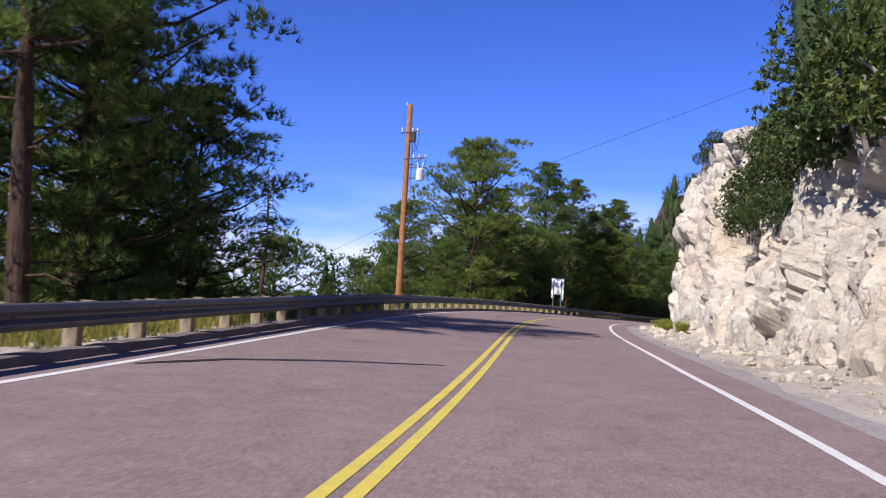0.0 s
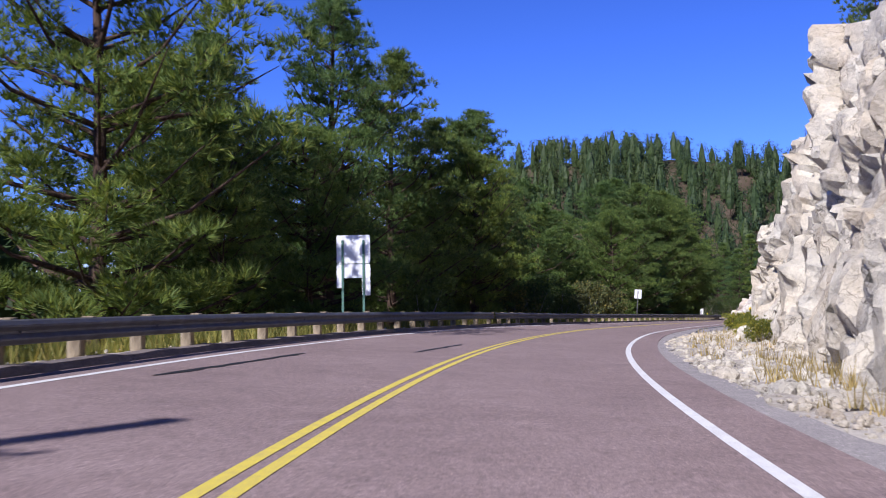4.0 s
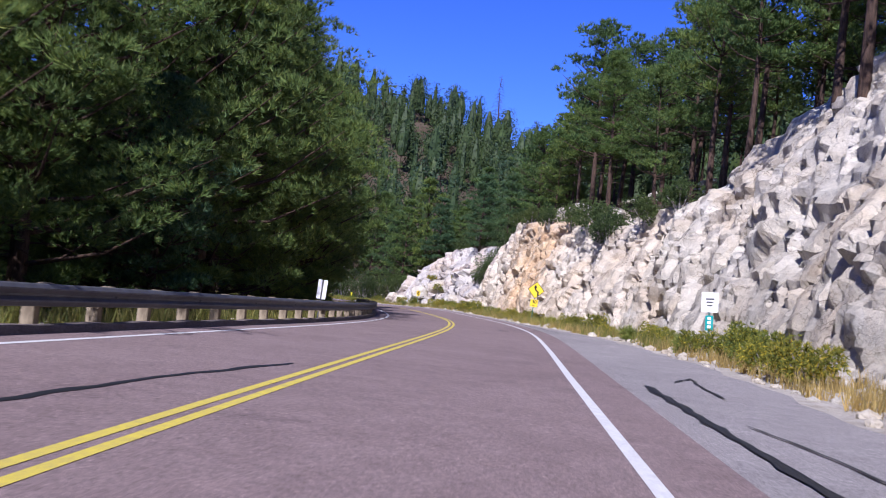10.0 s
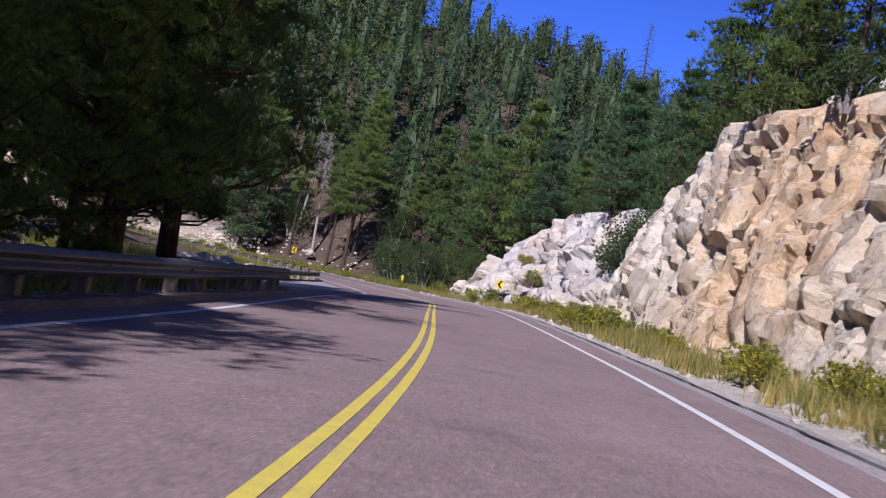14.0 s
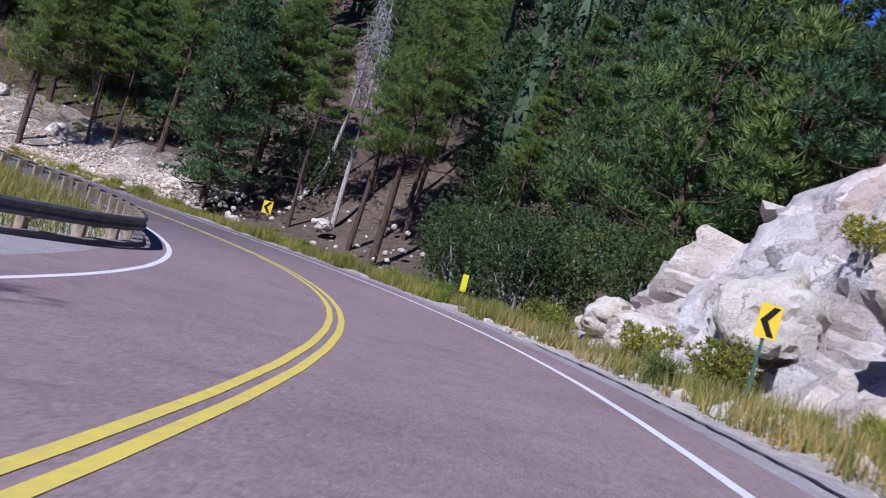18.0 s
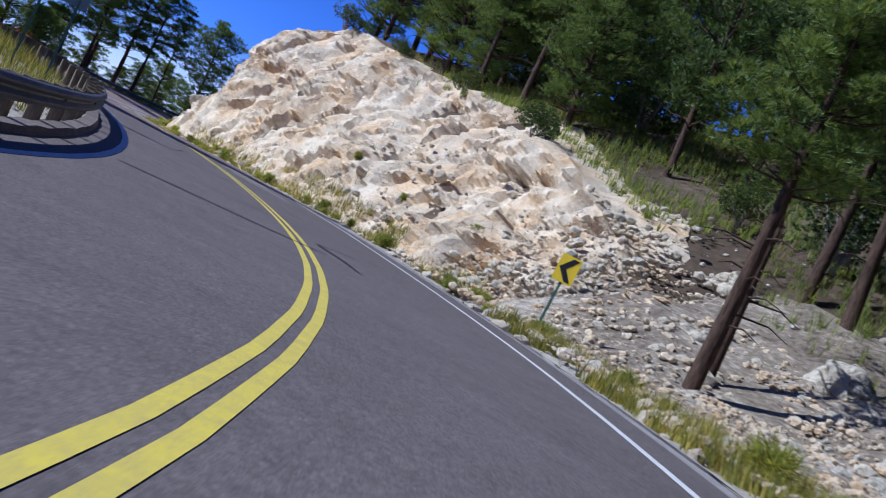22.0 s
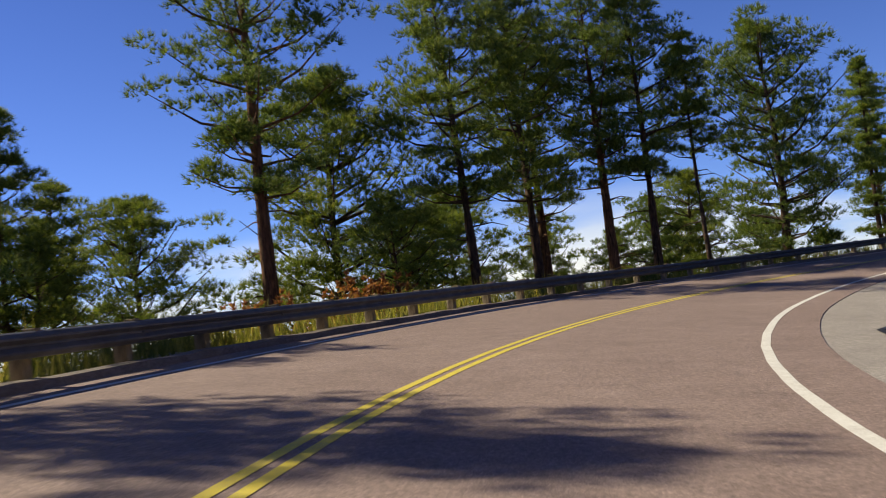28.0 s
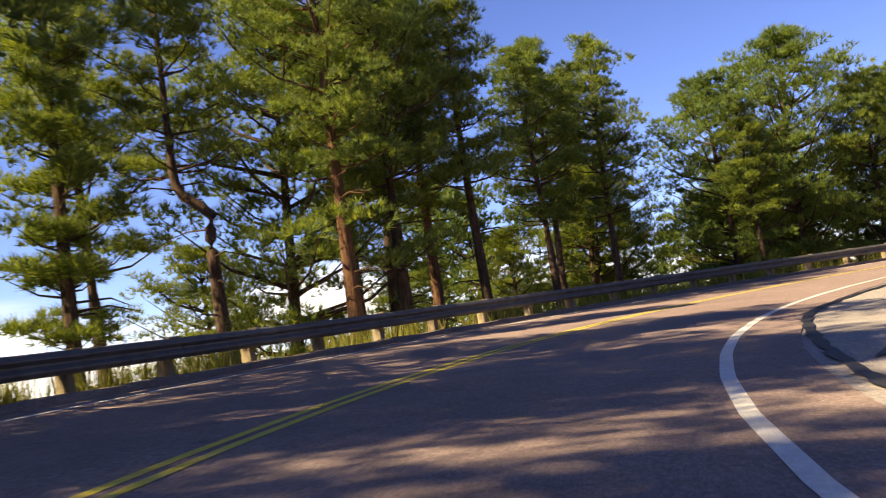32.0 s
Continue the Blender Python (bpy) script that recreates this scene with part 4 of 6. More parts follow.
# near kinds
LBL_TALL = "tall ponderosa pine with a long bare reddish trunk"
LBL_FULL = "bushy dark green pine with needles down to the ground"
LBL_THIN = "slender pine with a dark bare trunk and small crown"
LBL_FIR = "blue-green conical fir beside the road"
NEAR = (30, 12, 0.25, 0.0115)
MID = (18, 9, 0.34, 0.026)
PROTO = {
    "tall_a": make_pine(11, 15.5, 0.38, 2.6, 60, 2.9, *NEAR, M_PINE, M_BARK_R, 0.29, 0.0, 0.25, 0.05, 9, LBL_TALL, puff=1.12),
    "tall_b": make_pine(12, 14.0, 0.36, 2.3, 56, 2.9, *NEAR, M_PINE, M_BARK, 0.22, 0.0, 0.35, 0.02, 8, LBL_TALL, puff=1.12),
    "tall_c": make_pine(13, 12.5, 0.38, 2.1, 52, 2.9, *NEAR, M_PINE, M_BARK, 0.19, 1.0, 0.3, 0.05, 8, LBL_TALL, puff=1.12),
    "full_a": make_pine(14, 13.5, 0.08, 4.0, 96, 3.3, *NEAR, M_PINE_SHADE, M_BARK, 0.24, 1.0, 0.2, 0.02, 2, LBL_FULL, puff=1.12),
    "full_b": make_pine(15, 10.0, 0.05, 3.2, 78, 3.1, *NEAR, M_PINE, M_BARK, 0.19, 0.0, 0.25, 0.0, 1, LBL_FULL, puff=1.12),
    "fir": make_pine(16, 9.0, 0.05, 2.5, 100, 2.6, 24, 6, 0.20, 0.024, M_FIR, M_BARK, 0.17, 1.0, 0.1, 0.22, 1, LBL_FIR),
    "thin": make_pine(17, 12.0, 0.50, 1.9, 40, 2.4, *NEAR, M_PINE, M_BARK, 0.13, 1.0, 0.5, 0.1, 12, LBL_THIN),
    "kink": make_pine(18, 12.5, 0.46, 2.5, 46, 2.7, *NEAR, M_PINE, M_BARK, 0.2, 1.0, 0.3, 0.1, 12, "pine with a sharp kink low in its trunk", True),
    "narrow": make_pine(19, 13.0, 0.10, 1.35, 74, 2.4, *NEAR, M_PINE, M_BARK, 0.17, 1.0, 0.15, 0.05, 4, "narrow pine on the bank behind the guard rail"),
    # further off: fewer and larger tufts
    "far_a": make_pine(21, 13.5, 0.28, 3.0, 50, 2.6, *MID, M_PINE_SHADE, M_BARK, 0.2, 0.0, 0.3, 0.05, 3, "pine on the wooded slope", puff=1.35),
    "far_b": make_pine(22, 12.0, 0.12, 3.1, 54, 2.6, *MID, M_PINE_SHADE, M_BARK, 0.2, 1.0, 0.3, 0.05, 2, "dense pine on the wooded slope", puff=1.35),
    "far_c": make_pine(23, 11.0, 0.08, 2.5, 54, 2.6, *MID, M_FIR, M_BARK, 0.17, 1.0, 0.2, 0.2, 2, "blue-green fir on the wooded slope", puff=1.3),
    "far_d": make_pine(24, 14.5, 0.42, 2.7, 42, 2.6, *MID, M_PINE_SHADE, M_BARK, 0.2, 0.0, 0.4, 0.05, 5, "tall bare-trunked pine on the wooded slope", puff=1.35),
    "far_e": make_pine(25, 10.5, 0.16, 3.4, 54, 2.6, *MID, M_PINE_SHADE, M_BARK, 0.2, 0.0, 0.3, 0.0, 2, "broad rounded pine on the wooded slope", puff=1.4),
    "oak": make_bush("oak_tree", 31, 2.6, 5.2, 1700, 9, 0.13, 0.045, M_OAK, M_BARK_G, "rounded evergreen oak with small leaves", "oak tree", "roadside oaks", 11),
    "shrub": make_bush("shrub", 32, 1.3, 1.9, 800, 8, 0.10, 0.035, M_OAK, M_BARK_G, "dark green scrub oak bush", "shrub", "roadside shrubs", 7),
    "sage": make_bush("shrub", 33, 0.9, 1.1, 520, 8, 0.13, 0.018, M_SAGE, M_BARK_G, "grey-green brush with yellow flower heads", "shrub", "roadside shrubs", 7),
    "tuft": make_bush("grass_clump", 34, 0.45, 0.6, 130, 8, 0.34, 0.012, M_TUFT, M_STRAW, "yellow-green clump of tall grass", "grass clump", "verge grass clumps", 5),
    "brown": make_bush("dead_shrub", 35, 1.5, 2.6, 420, 8, 0.18, 0.05, M_BROWN, M_BARK_G, "dead pine sapling with rust-brown needles", "dead shrub", "", 8),
    "greyscrub": make_bush("shrub", 36, 2.2, 3.4, 760, 8, 0.17, 0.05, M_BRUSH, M_BARK_G, "large grey-green roadside bush", "shrub", "roadside shrubs", 10),
}
USED = set()
rt = random.Random(5)


def plant(kind, x, y, scale=1.0, tilt=1.5, label="", dz=0.0, turn=None, z=None):
    z = (land1(x, y) if z is None else z) - 0.06 + dz
    m = pose(x, y, z, rt.uniform(-tilt, tilt), rt.uniform(-tilt, tilt), rt.uniform(0, 360) if turn is None else turn) @ Matrix.Diagonal((scale, scale, scale * rt.uniform(0.94, 1.06), 1))
    src = PROTO[kind]
    if kind in USED:
        ob = copy_thing(src, m)
        ob.matrix_basis = m
    else:
        ob = src
        ob.matrix_basis = m
        USED.add(kind)
    if label:
        tagged(ob, label)
    return ob


def plant_at(kind, s, lat, scale=1.0, **k):
    p = at(s, lat)
    return plant(kind, p[0], p[1], scale, **k)


taken = []


def free(x, y, d):
    for a, b, r in taken:
        if (a - x) ** 2 + (b - y) ** 2 < max(d, r) ** 2:
            return False
    taken.append((x, y, d))
    return True


def single(kind, s, lat, scale=1.0, **k):
    p = at(s, lat)
    taken.append((p[0], p[1], 2.2))
    return plant(kind, p[0], p[1], scale, **k)


# single trees, in the order of the drive; some unseen, added for their shade
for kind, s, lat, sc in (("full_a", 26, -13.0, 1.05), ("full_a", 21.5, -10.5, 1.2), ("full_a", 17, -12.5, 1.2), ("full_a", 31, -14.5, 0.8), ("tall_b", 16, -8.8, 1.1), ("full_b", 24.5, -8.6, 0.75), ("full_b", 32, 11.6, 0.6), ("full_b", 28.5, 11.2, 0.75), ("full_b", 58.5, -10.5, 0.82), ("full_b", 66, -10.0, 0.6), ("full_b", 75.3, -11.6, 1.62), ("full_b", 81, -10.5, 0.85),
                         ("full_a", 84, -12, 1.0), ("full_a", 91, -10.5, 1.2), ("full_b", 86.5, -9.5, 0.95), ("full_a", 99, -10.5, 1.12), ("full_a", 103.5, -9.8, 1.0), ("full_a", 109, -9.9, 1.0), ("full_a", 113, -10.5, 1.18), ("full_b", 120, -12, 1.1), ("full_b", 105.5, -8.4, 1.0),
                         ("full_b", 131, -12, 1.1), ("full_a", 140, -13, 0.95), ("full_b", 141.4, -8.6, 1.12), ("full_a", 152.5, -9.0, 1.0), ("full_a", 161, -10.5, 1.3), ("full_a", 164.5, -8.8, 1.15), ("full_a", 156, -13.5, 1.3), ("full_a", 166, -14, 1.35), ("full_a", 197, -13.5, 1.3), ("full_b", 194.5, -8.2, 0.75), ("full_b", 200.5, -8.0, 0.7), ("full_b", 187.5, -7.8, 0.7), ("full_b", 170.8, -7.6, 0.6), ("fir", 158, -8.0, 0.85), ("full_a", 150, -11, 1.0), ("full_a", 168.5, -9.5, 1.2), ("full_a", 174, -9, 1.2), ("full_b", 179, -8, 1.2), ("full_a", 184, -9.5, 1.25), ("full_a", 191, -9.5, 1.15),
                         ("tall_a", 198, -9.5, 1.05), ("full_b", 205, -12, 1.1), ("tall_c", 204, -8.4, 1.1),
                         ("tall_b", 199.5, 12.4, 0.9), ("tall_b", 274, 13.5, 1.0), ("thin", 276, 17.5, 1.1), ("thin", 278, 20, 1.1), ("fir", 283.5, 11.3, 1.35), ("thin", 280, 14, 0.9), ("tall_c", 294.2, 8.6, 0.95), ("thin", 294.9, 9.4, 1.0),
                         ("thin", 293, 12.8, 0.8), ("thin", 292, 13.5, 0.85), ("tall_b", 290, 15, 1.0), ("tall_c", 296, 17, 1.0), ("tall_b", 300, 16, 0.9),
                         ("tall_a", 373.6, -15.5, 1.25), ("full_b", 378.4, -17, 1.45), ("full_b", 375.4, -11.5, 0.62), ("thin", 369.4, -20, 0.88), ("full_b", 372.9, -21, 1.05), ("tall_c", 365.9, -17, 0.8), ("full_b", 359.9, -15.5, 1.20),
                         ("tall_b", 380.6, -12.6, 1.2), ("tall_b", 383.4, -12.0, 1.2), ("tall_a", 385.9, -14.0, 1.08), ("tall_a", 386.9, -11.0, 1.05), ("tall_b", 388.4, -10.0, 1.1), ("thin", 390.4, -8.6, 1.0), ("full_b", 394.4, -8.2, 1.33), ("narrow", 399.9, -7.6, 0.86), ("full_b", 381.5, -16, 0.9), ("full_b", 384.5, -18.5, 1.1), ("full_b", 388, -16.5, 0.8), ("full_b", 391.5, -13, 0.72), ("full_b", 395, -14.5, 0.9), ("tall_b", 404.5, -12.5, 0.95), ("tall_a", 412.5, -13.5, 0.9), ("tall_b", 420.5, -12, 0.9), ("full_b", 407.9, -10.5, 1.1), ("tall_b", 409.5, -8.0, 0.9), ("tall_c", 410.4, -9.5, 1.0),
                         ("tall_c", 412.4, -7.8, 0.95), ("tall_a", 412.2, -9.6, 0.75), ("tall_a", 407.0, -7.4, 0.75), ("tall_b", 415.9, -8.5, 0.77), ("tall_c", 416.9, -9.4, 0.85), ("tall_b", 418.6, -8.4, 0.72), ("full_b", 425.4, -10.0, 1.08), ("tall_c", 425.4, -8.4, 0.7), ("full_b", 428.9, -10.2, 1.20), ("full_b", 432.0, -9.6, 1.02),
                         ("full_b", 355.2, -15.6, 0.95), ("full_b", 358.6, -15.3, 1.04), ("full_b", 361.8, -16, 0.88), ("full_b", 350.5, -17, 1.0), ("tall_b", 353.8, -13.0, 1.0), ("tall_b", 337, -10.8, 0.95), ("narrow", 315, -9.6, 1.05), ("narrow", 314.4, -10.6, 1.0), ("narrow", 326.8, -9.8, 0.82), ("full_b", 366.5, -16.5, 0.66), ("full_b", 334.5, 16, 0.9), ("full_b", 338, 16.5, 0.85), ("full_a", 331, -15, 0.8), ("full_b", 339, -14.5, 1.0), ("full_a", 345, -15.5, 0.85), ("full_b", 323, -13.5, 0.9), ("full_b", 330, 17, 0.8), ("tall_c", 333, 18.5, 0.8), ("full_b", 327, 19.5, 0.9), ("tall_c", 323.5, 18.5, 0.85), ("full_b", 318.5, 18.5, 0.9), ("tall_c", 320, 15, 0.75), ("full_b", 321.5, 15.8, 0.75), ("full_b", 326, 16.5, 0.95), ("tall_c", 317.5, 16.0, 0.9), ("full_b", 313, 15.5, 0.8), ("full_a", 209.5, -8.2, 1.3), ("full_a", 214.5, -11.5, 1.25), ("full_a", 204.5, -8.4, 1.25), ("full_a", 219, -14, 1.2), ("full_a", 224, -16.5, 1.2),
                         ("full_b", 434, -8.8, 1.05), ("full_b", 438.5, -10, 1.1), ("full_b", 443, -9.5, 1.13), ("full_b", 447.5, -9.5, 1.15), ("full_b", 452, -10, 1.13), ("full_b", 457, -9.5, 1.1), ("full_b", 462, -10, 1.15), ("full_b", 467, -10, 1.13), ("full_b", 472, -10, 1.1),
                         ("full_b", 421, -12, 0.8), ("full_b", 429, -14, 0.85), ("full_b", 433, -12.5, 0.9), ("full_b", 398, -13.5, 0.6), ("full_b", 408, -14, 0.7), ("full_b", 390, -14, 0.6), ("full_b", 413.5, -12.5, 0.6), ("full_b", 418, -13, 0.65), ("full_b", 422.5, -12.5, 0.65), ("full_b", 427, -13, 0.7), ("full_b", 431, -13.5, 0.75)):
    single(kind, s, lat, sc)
single("kink", 402.1, -7.1, 0.74, turn=33)
for s, lat, sc in ((373.2, -10.8, 1.25), (369.6, -11.6, 1.1), (374.6, -13.4, 1.35), (371.8, -10.2, 0.9)):
    single("brown", s, lat, sc)
for s, lat, sc in ((54, -27, 1.05), (57, -30, 1.1), (61, -33, 1.48), (65.5, -35, 1.55), (76, -30, 1.35), (48, -27, 1.05), (52, -32, 1.2), (68, -22, 0.75), (80, -24, 1.0), (63, -27, 1.0), (72, -34, 1.2), (44, -23, 0.95)):
    single("far_e", s, lat, sc)
snag = make_snag(41, 10.5, "bare dark brown dead tree with drooping twigs", 0.2, M_BARK)
p = at(70.5, -27.5)
snag.matrix_basis = pose(p[0], p[1], float(p[2]) - 1.2)
snag2 = make_snag(42, 13.0, "leaning silver-grey dead trunk among the pines", 0.17, None, 0.07, 0.5)
p = at(282, 18)
snag2.matrix_basis = pose(p[0], p[1], land1(p[0], p[1]), 3, 4, 0)
p = at(279, 16)
copy_thing(snag2, pose(p[0], p[1], land1(p[0], p[1]), -2, 5, 80))
z = land1(112, 341)
snag3 = make_snag(43, 49.2 - z, "tall dead tree standing on the ridge", 0.3, M_BARK, 0.2)
snag3.matrix_basis = pose(112, 341, z - 0.2)

# woods filled by area: s from, s to, side from, side to, kinds, spacing
WOODS = [(82, 205, -23, -13.5, ("far_e", "far_b", "far_b", "far_c", "far_a"), 4.0), (122, 130, 14, 22, ("far_a", "far_b", "oak"), 5.0), (125, 232, 13, 22, ("far_a", "thin", "far_d", "far_a", "far_d"), 3.9),
         (222, 262, 11, 20, ("oak", "far_b", "fir", "far_c"), 4.0), (256, 300, 14, 25, ("thin", "tall_c", "fir", "far_c", "far_b", "oak"), 3.3),
         (296, 340, 15.5, 32, ("far_a", "far_b", "far_e", "far_b", "oak", "shrub"), 2.9), (302, 345, -30, -17, ("far_a", "oak", "far_e", "far_b"), 4.2),
         (345, 362, -34, -20, ("far_b", "far_e"), 5.5), (386, 404, -30, -16, ("far_a", "far_e"), 9.0), (420, 480, -26, -12, ("far_a", "far_b", "far_e", "far_b"), 4.4), (404, 432, -24, -14, ("far_a", "far_e"), 8.5)]
# deeper in: the trees run together into one mass
DEEP = [(-25, 78, -60, -36, 6.0), (78, 215, -55, -20, 4.6), (10, 66, 12, 40, 4.6), (100, 235, 22, 64, 4.4), (222, 302, 20, 64, 4.0), (298, 345, 32, 60, 4.4), (214, 238, -32, -15, 5.5), (238, 302, -44, -25, 6.0), (436, 480, -50, -26, 6.0), (400, 480, 18, 45, 6.0)]
deep = []
for s0, s1, l0, l1, kinds, gap in WOODS + [(*d[:4], None, d[4]) for d in DEEP]:
    n = int((s1 - s0) * (l1 - l0) / gap ** 2 * 1.8)
    for _ in range(n):
        s, lat = rt.uniform(s0, s1), rt.uniform(l0, l1)
        p = at(s, lat)
        ss, ll = to_road(p[0], p[1])
        if abs(ll[0] - lat) > 3 or abs(ll[0]) < 7 or not free(p[0], p[1], gap * 0.8):
            continue
        if kinds:
            plant(rt.choice(kinds), p[0], p[1], rt.uniform(0.75, 1.15))
        else:
            deep.append((p[0], p[1]))

# oaks and shrubs beside the road
for s, lat, sc in ((262, 10.5, 0.95), (266, 11, 1.0), (259, 12.5, 1.1), (269, 13, 0.9), (226, 11, 0.7), (228.5, 9.5, 0.75), (256, 10.5, 0.7), (252, 13.5, 0.9), (97, -8.2, 0.75), (117, -8.0, 0.8), (125, -8.4, 0.85), (330, -15, 0.9), (322, -15, 1.1), (338, -14, 0.9), (308, -15, 1.0)):
    single("oak", s, lat, sc)
for s, lat, sc in ((113, -8.3, 1.0), (108, -8.6, 0.8), (128, -8.8, 1.0), (132, -8.2, 1.25), (135.5, -7.4, 1.1), (59, -16, 1.1), (63, -18, 1.2), (56, -13, 0.9), (52.5, -14, 0.9), (68, -17, 1.2)):
    single("greyscrub", s, lat, sc)


def on_face(kind, s, v, sc, dl=0.0):
    toe, h, w = (float(np.interp(s, FACE[:, 0], FACE[:, k])) for k in (1, 2, 3))
    p = at(s, toe - 0.25 + w * v ** 1.15 - dl, h * v)
    plant(kind, p[0], p[1], sc, z=float(p[2]))


for s, v, sc in ((30, 0.9, 1.5), (33.0, 0.80, 1.25), (36.5, 0.74, 1.0), (38.0, 0.62, 0.8), (35.0, 0.60, 0.85), (31, 0.66, 0.9), (27, 0.95, 2.0), (34, 1.0, 1.2), (38.5, 1.0, 0.75), (24, 0.95, 2.2), (20, 0.95, 2.2), (52, 0.98, 0.7), (57, 1.0, 0.6), (16, 0.95, 2.2), (12, 0.95, 2.0),
                 (191, 0.86, 1.1), (193, 0.92, 1.3), (196, 0.97, 1.2), (200, 1.0, 1.0), (186, 0.95, 1.0), (181, 1.0, 0.9), (205, 1.0, 0.8), (211, 1.0, 0.9), (216, 1.0, 0.8), (229, 0.8, 1.0), (230.5, 0.55, 0.9), (244, 1.0, 0.9), (238, 1.0, 0.8), (310, 1.0, 0.8), (318, 1.0, 0.7), (335, 1.0, 0.8), (327, 1.0, 0.6)):
    on_face("shrub", s, v, sc)
for s, v, sc in ((148, 0.52, 0.9), (147, 0.34, 0.8), (151, 0.6, 0.7), (242, 0.25, 0.9), (246, 0.5, 0.7), (239, 0.45, 0.7)):
    on_face("sage", s, v, sc)
for s, lat, sc in ((103.6, 6.7, 0.9), (102.2, 6.8, 1.05), (105.2, 6.8, 0.7), (141.5, 7.9, 0.8), (144, 7.8, 0.7), (150.5, 7.9, 0.85), (153, 7.8, 0.7)):
    plant_at("sage", s, lat, sc)
for s, lat, sc in ((174, -5.0, 0.8), (176.2, -4.9, 0.95), (178, -5.0, 0.8), (180.5, -4.9, 1.0), (183, -5.0, 0.85), (186, -4.9, 0.8), (171, -5.0, 0.7)):
    plant_at("tuft", s, lat, sc)
for s, v, sc in ((306, 0.03, 0.50), (309, 0.02, 0.43), (312, 0.03, 0.58), (313.5, 0.02, 0.43), (318, 0.02, 0.58), (324, 0.02, 0.72), (325.5, 0.03, 0.50), (330, 0.02, 0.50), (334, 0.02, 0.65), (338, 0.02, 0.65), (341, 0.05, 0.50), (315, 0.35, 0.43), (309, 0.3, 0.36), (304, 0.4, 0.43)):
    on_face("tuft", s, v, sc)
rs = random.Random(77)
for s0, s1, n, lo, hi in ((66, 98, 3, 0.7, 1.0), (132, 182, 26, 0.35, 1.0), (184, 256, 40, 0.2, 0.95), (302, 350, 20, 0.4, 1.0), (256, 288, 26, 0.05, 0.9), (288, 300, 6, 0.05, 0.9), (44, 56, 6, 0.4, 0.95)):
    for _ in range(n):
        s = rs.uniform(s0, s1)
        a, b = edge_r(np.array([s]))[0] + 0.4, np.interp(s, FACE[:, 0], FACE[:, 1])
        plant_at("tuft" if s > 256 or s < 62 else rs.choice(("sage", "sage", "tuft")), s, a + (b - a) * rs.uniform(lo, hi), rs.uniform(0.4, 0.7) if s > 296 else rs.uniform(0.45, 1.0))


# ---- guard rail ----
W_PROF = [(0.0, 0.34), (0.035, 0.355), (0.075, 0.40), (0.075, 0.425), (0.02, 0.475), (0.02, 0.505), (0.075, 0.555), (0.075, 0.58), (0.035, 0.625), (0.0, 0.64)]
bm = bmesh.new()
box(bm, -0.085, 0.085, -0.095, 0.095, -0.7, 0.62, 0.012)
ME_POST = bm_mesh("post", bm, M_POST)
bm = bmesh.new()
box(bm, -0.075, 0.075, 0.095, 0.26, 0.33, 0.65, 0.010)
ME_BLOCK = bm_mesh("block", bm, M_POST)
bm = bmesh.new()
bmesh.ops.create_uvsphere(bm, u_segments=8, v_segments=5, radius=0.022)
ME_BOLT = bm_mesh("bolt", bm, M_STEEL)


def beam(s0, s1, parent, base):
    ss = np.arange(s0, s1 + 0.01, (s1 - s0) / 4)
    vs, fs = [], []
    n = len(W_PROF)
    for s in ss:
        for off in (0.0, -0.012):
            for d, z in W_PROF:
                vs.append(Vector(at(s, rail_side(s) + 0.27 + d + off, z)) - base)
    m = 2 * n
    for i in range(len(ss) - 1):
        for k in range(n - 1):
            a = i * m + k
            fs.append((a, a + 1, a + m + 1, a + m))
            a = i * m + n + k
            fs.append((a, a + m, a + m + 1, a + 1))
        for k in (0, n - 1):
            a = i * m + k
            fs.append((a, a + m, a + m + n, a + n))
    me = mesh_of("beam", vs, fs, M_STEEL)
    return child("beam", me, parent)


def guard_rail(s0, s1, label):
    base = Vector(at(s0, float(rail_side(s0))))
    root = new("guard_rail")
    root.location = base
    tagged(root, label, "guard rail", "guard rails along the drop")
    s = s0
    while s < s1 - 0.5:
        slope = (float(rail_side(s + 1)) - float(rail_side(s)))
        span = 3.81 / math.hypot(1, slope)
        e = min(s + span, s1)
        beam(s, e + 0.06, root, base)
        for k in (0.0, 0.5):
            q = s + span * k
            if q > s1:
                continue
            p = Vector(at(q, float(rail_side(q)))) - base
            h = heading(q) - math.degrees(math.atan(slope))
            turn = pose(p.x, p.y, p.z, rt.uniform(-1.5, 1.5), rt.uniform(-1.5, 1.5), h - 90)
            po = child("post", ME_POST, root, m=turn)
            child("block", ME_BLOCK, po)
        b = Vector(at(s + 0.05, float(rail_side(s)) + 0.30, 0.49)) - base
        child("bolt", ME_BOLT, root, m=pose(*b))
        s = e
    return root


guard_rail(-30, 96, "steel W-beam guard rail on squat wooden posts")
guard_rail(96.2, 208, "steel W-beam guard rail on squat wooden posts")
guard_rail(224, 330, "curving steel guard rail on wooden posts round the bend")
guard_rail(330.2, 470, "long curving steel guard rail on wooden posts")


def kerb(s0, s1):
    f = rail_side
    ob = strip("kerb", s0, s1, [lambda s: f(s) + 0.42, lambda s: f(s) + 0.36, lambda s: f(s) + 0.12, lambda s: f(s) + 0.02], M_TARRED, 0.8, 0.0,
               lambda s, la: np.where(np.abs(la - f(s) - 0.24) < 0.14, 0.10 + 0.015 * np.sin(s * 3), -0.03), smooth=False)
    tagged(ob, "low rounded asphalt kerb under the guard rail", "kerb", kind="structure")


M_TARRED = asphalt_mat("dark_asphalt_kerb", (0.10, 0.085, 0.08), (0.22, 0.19, 0.18))
kerb(-30, 208)
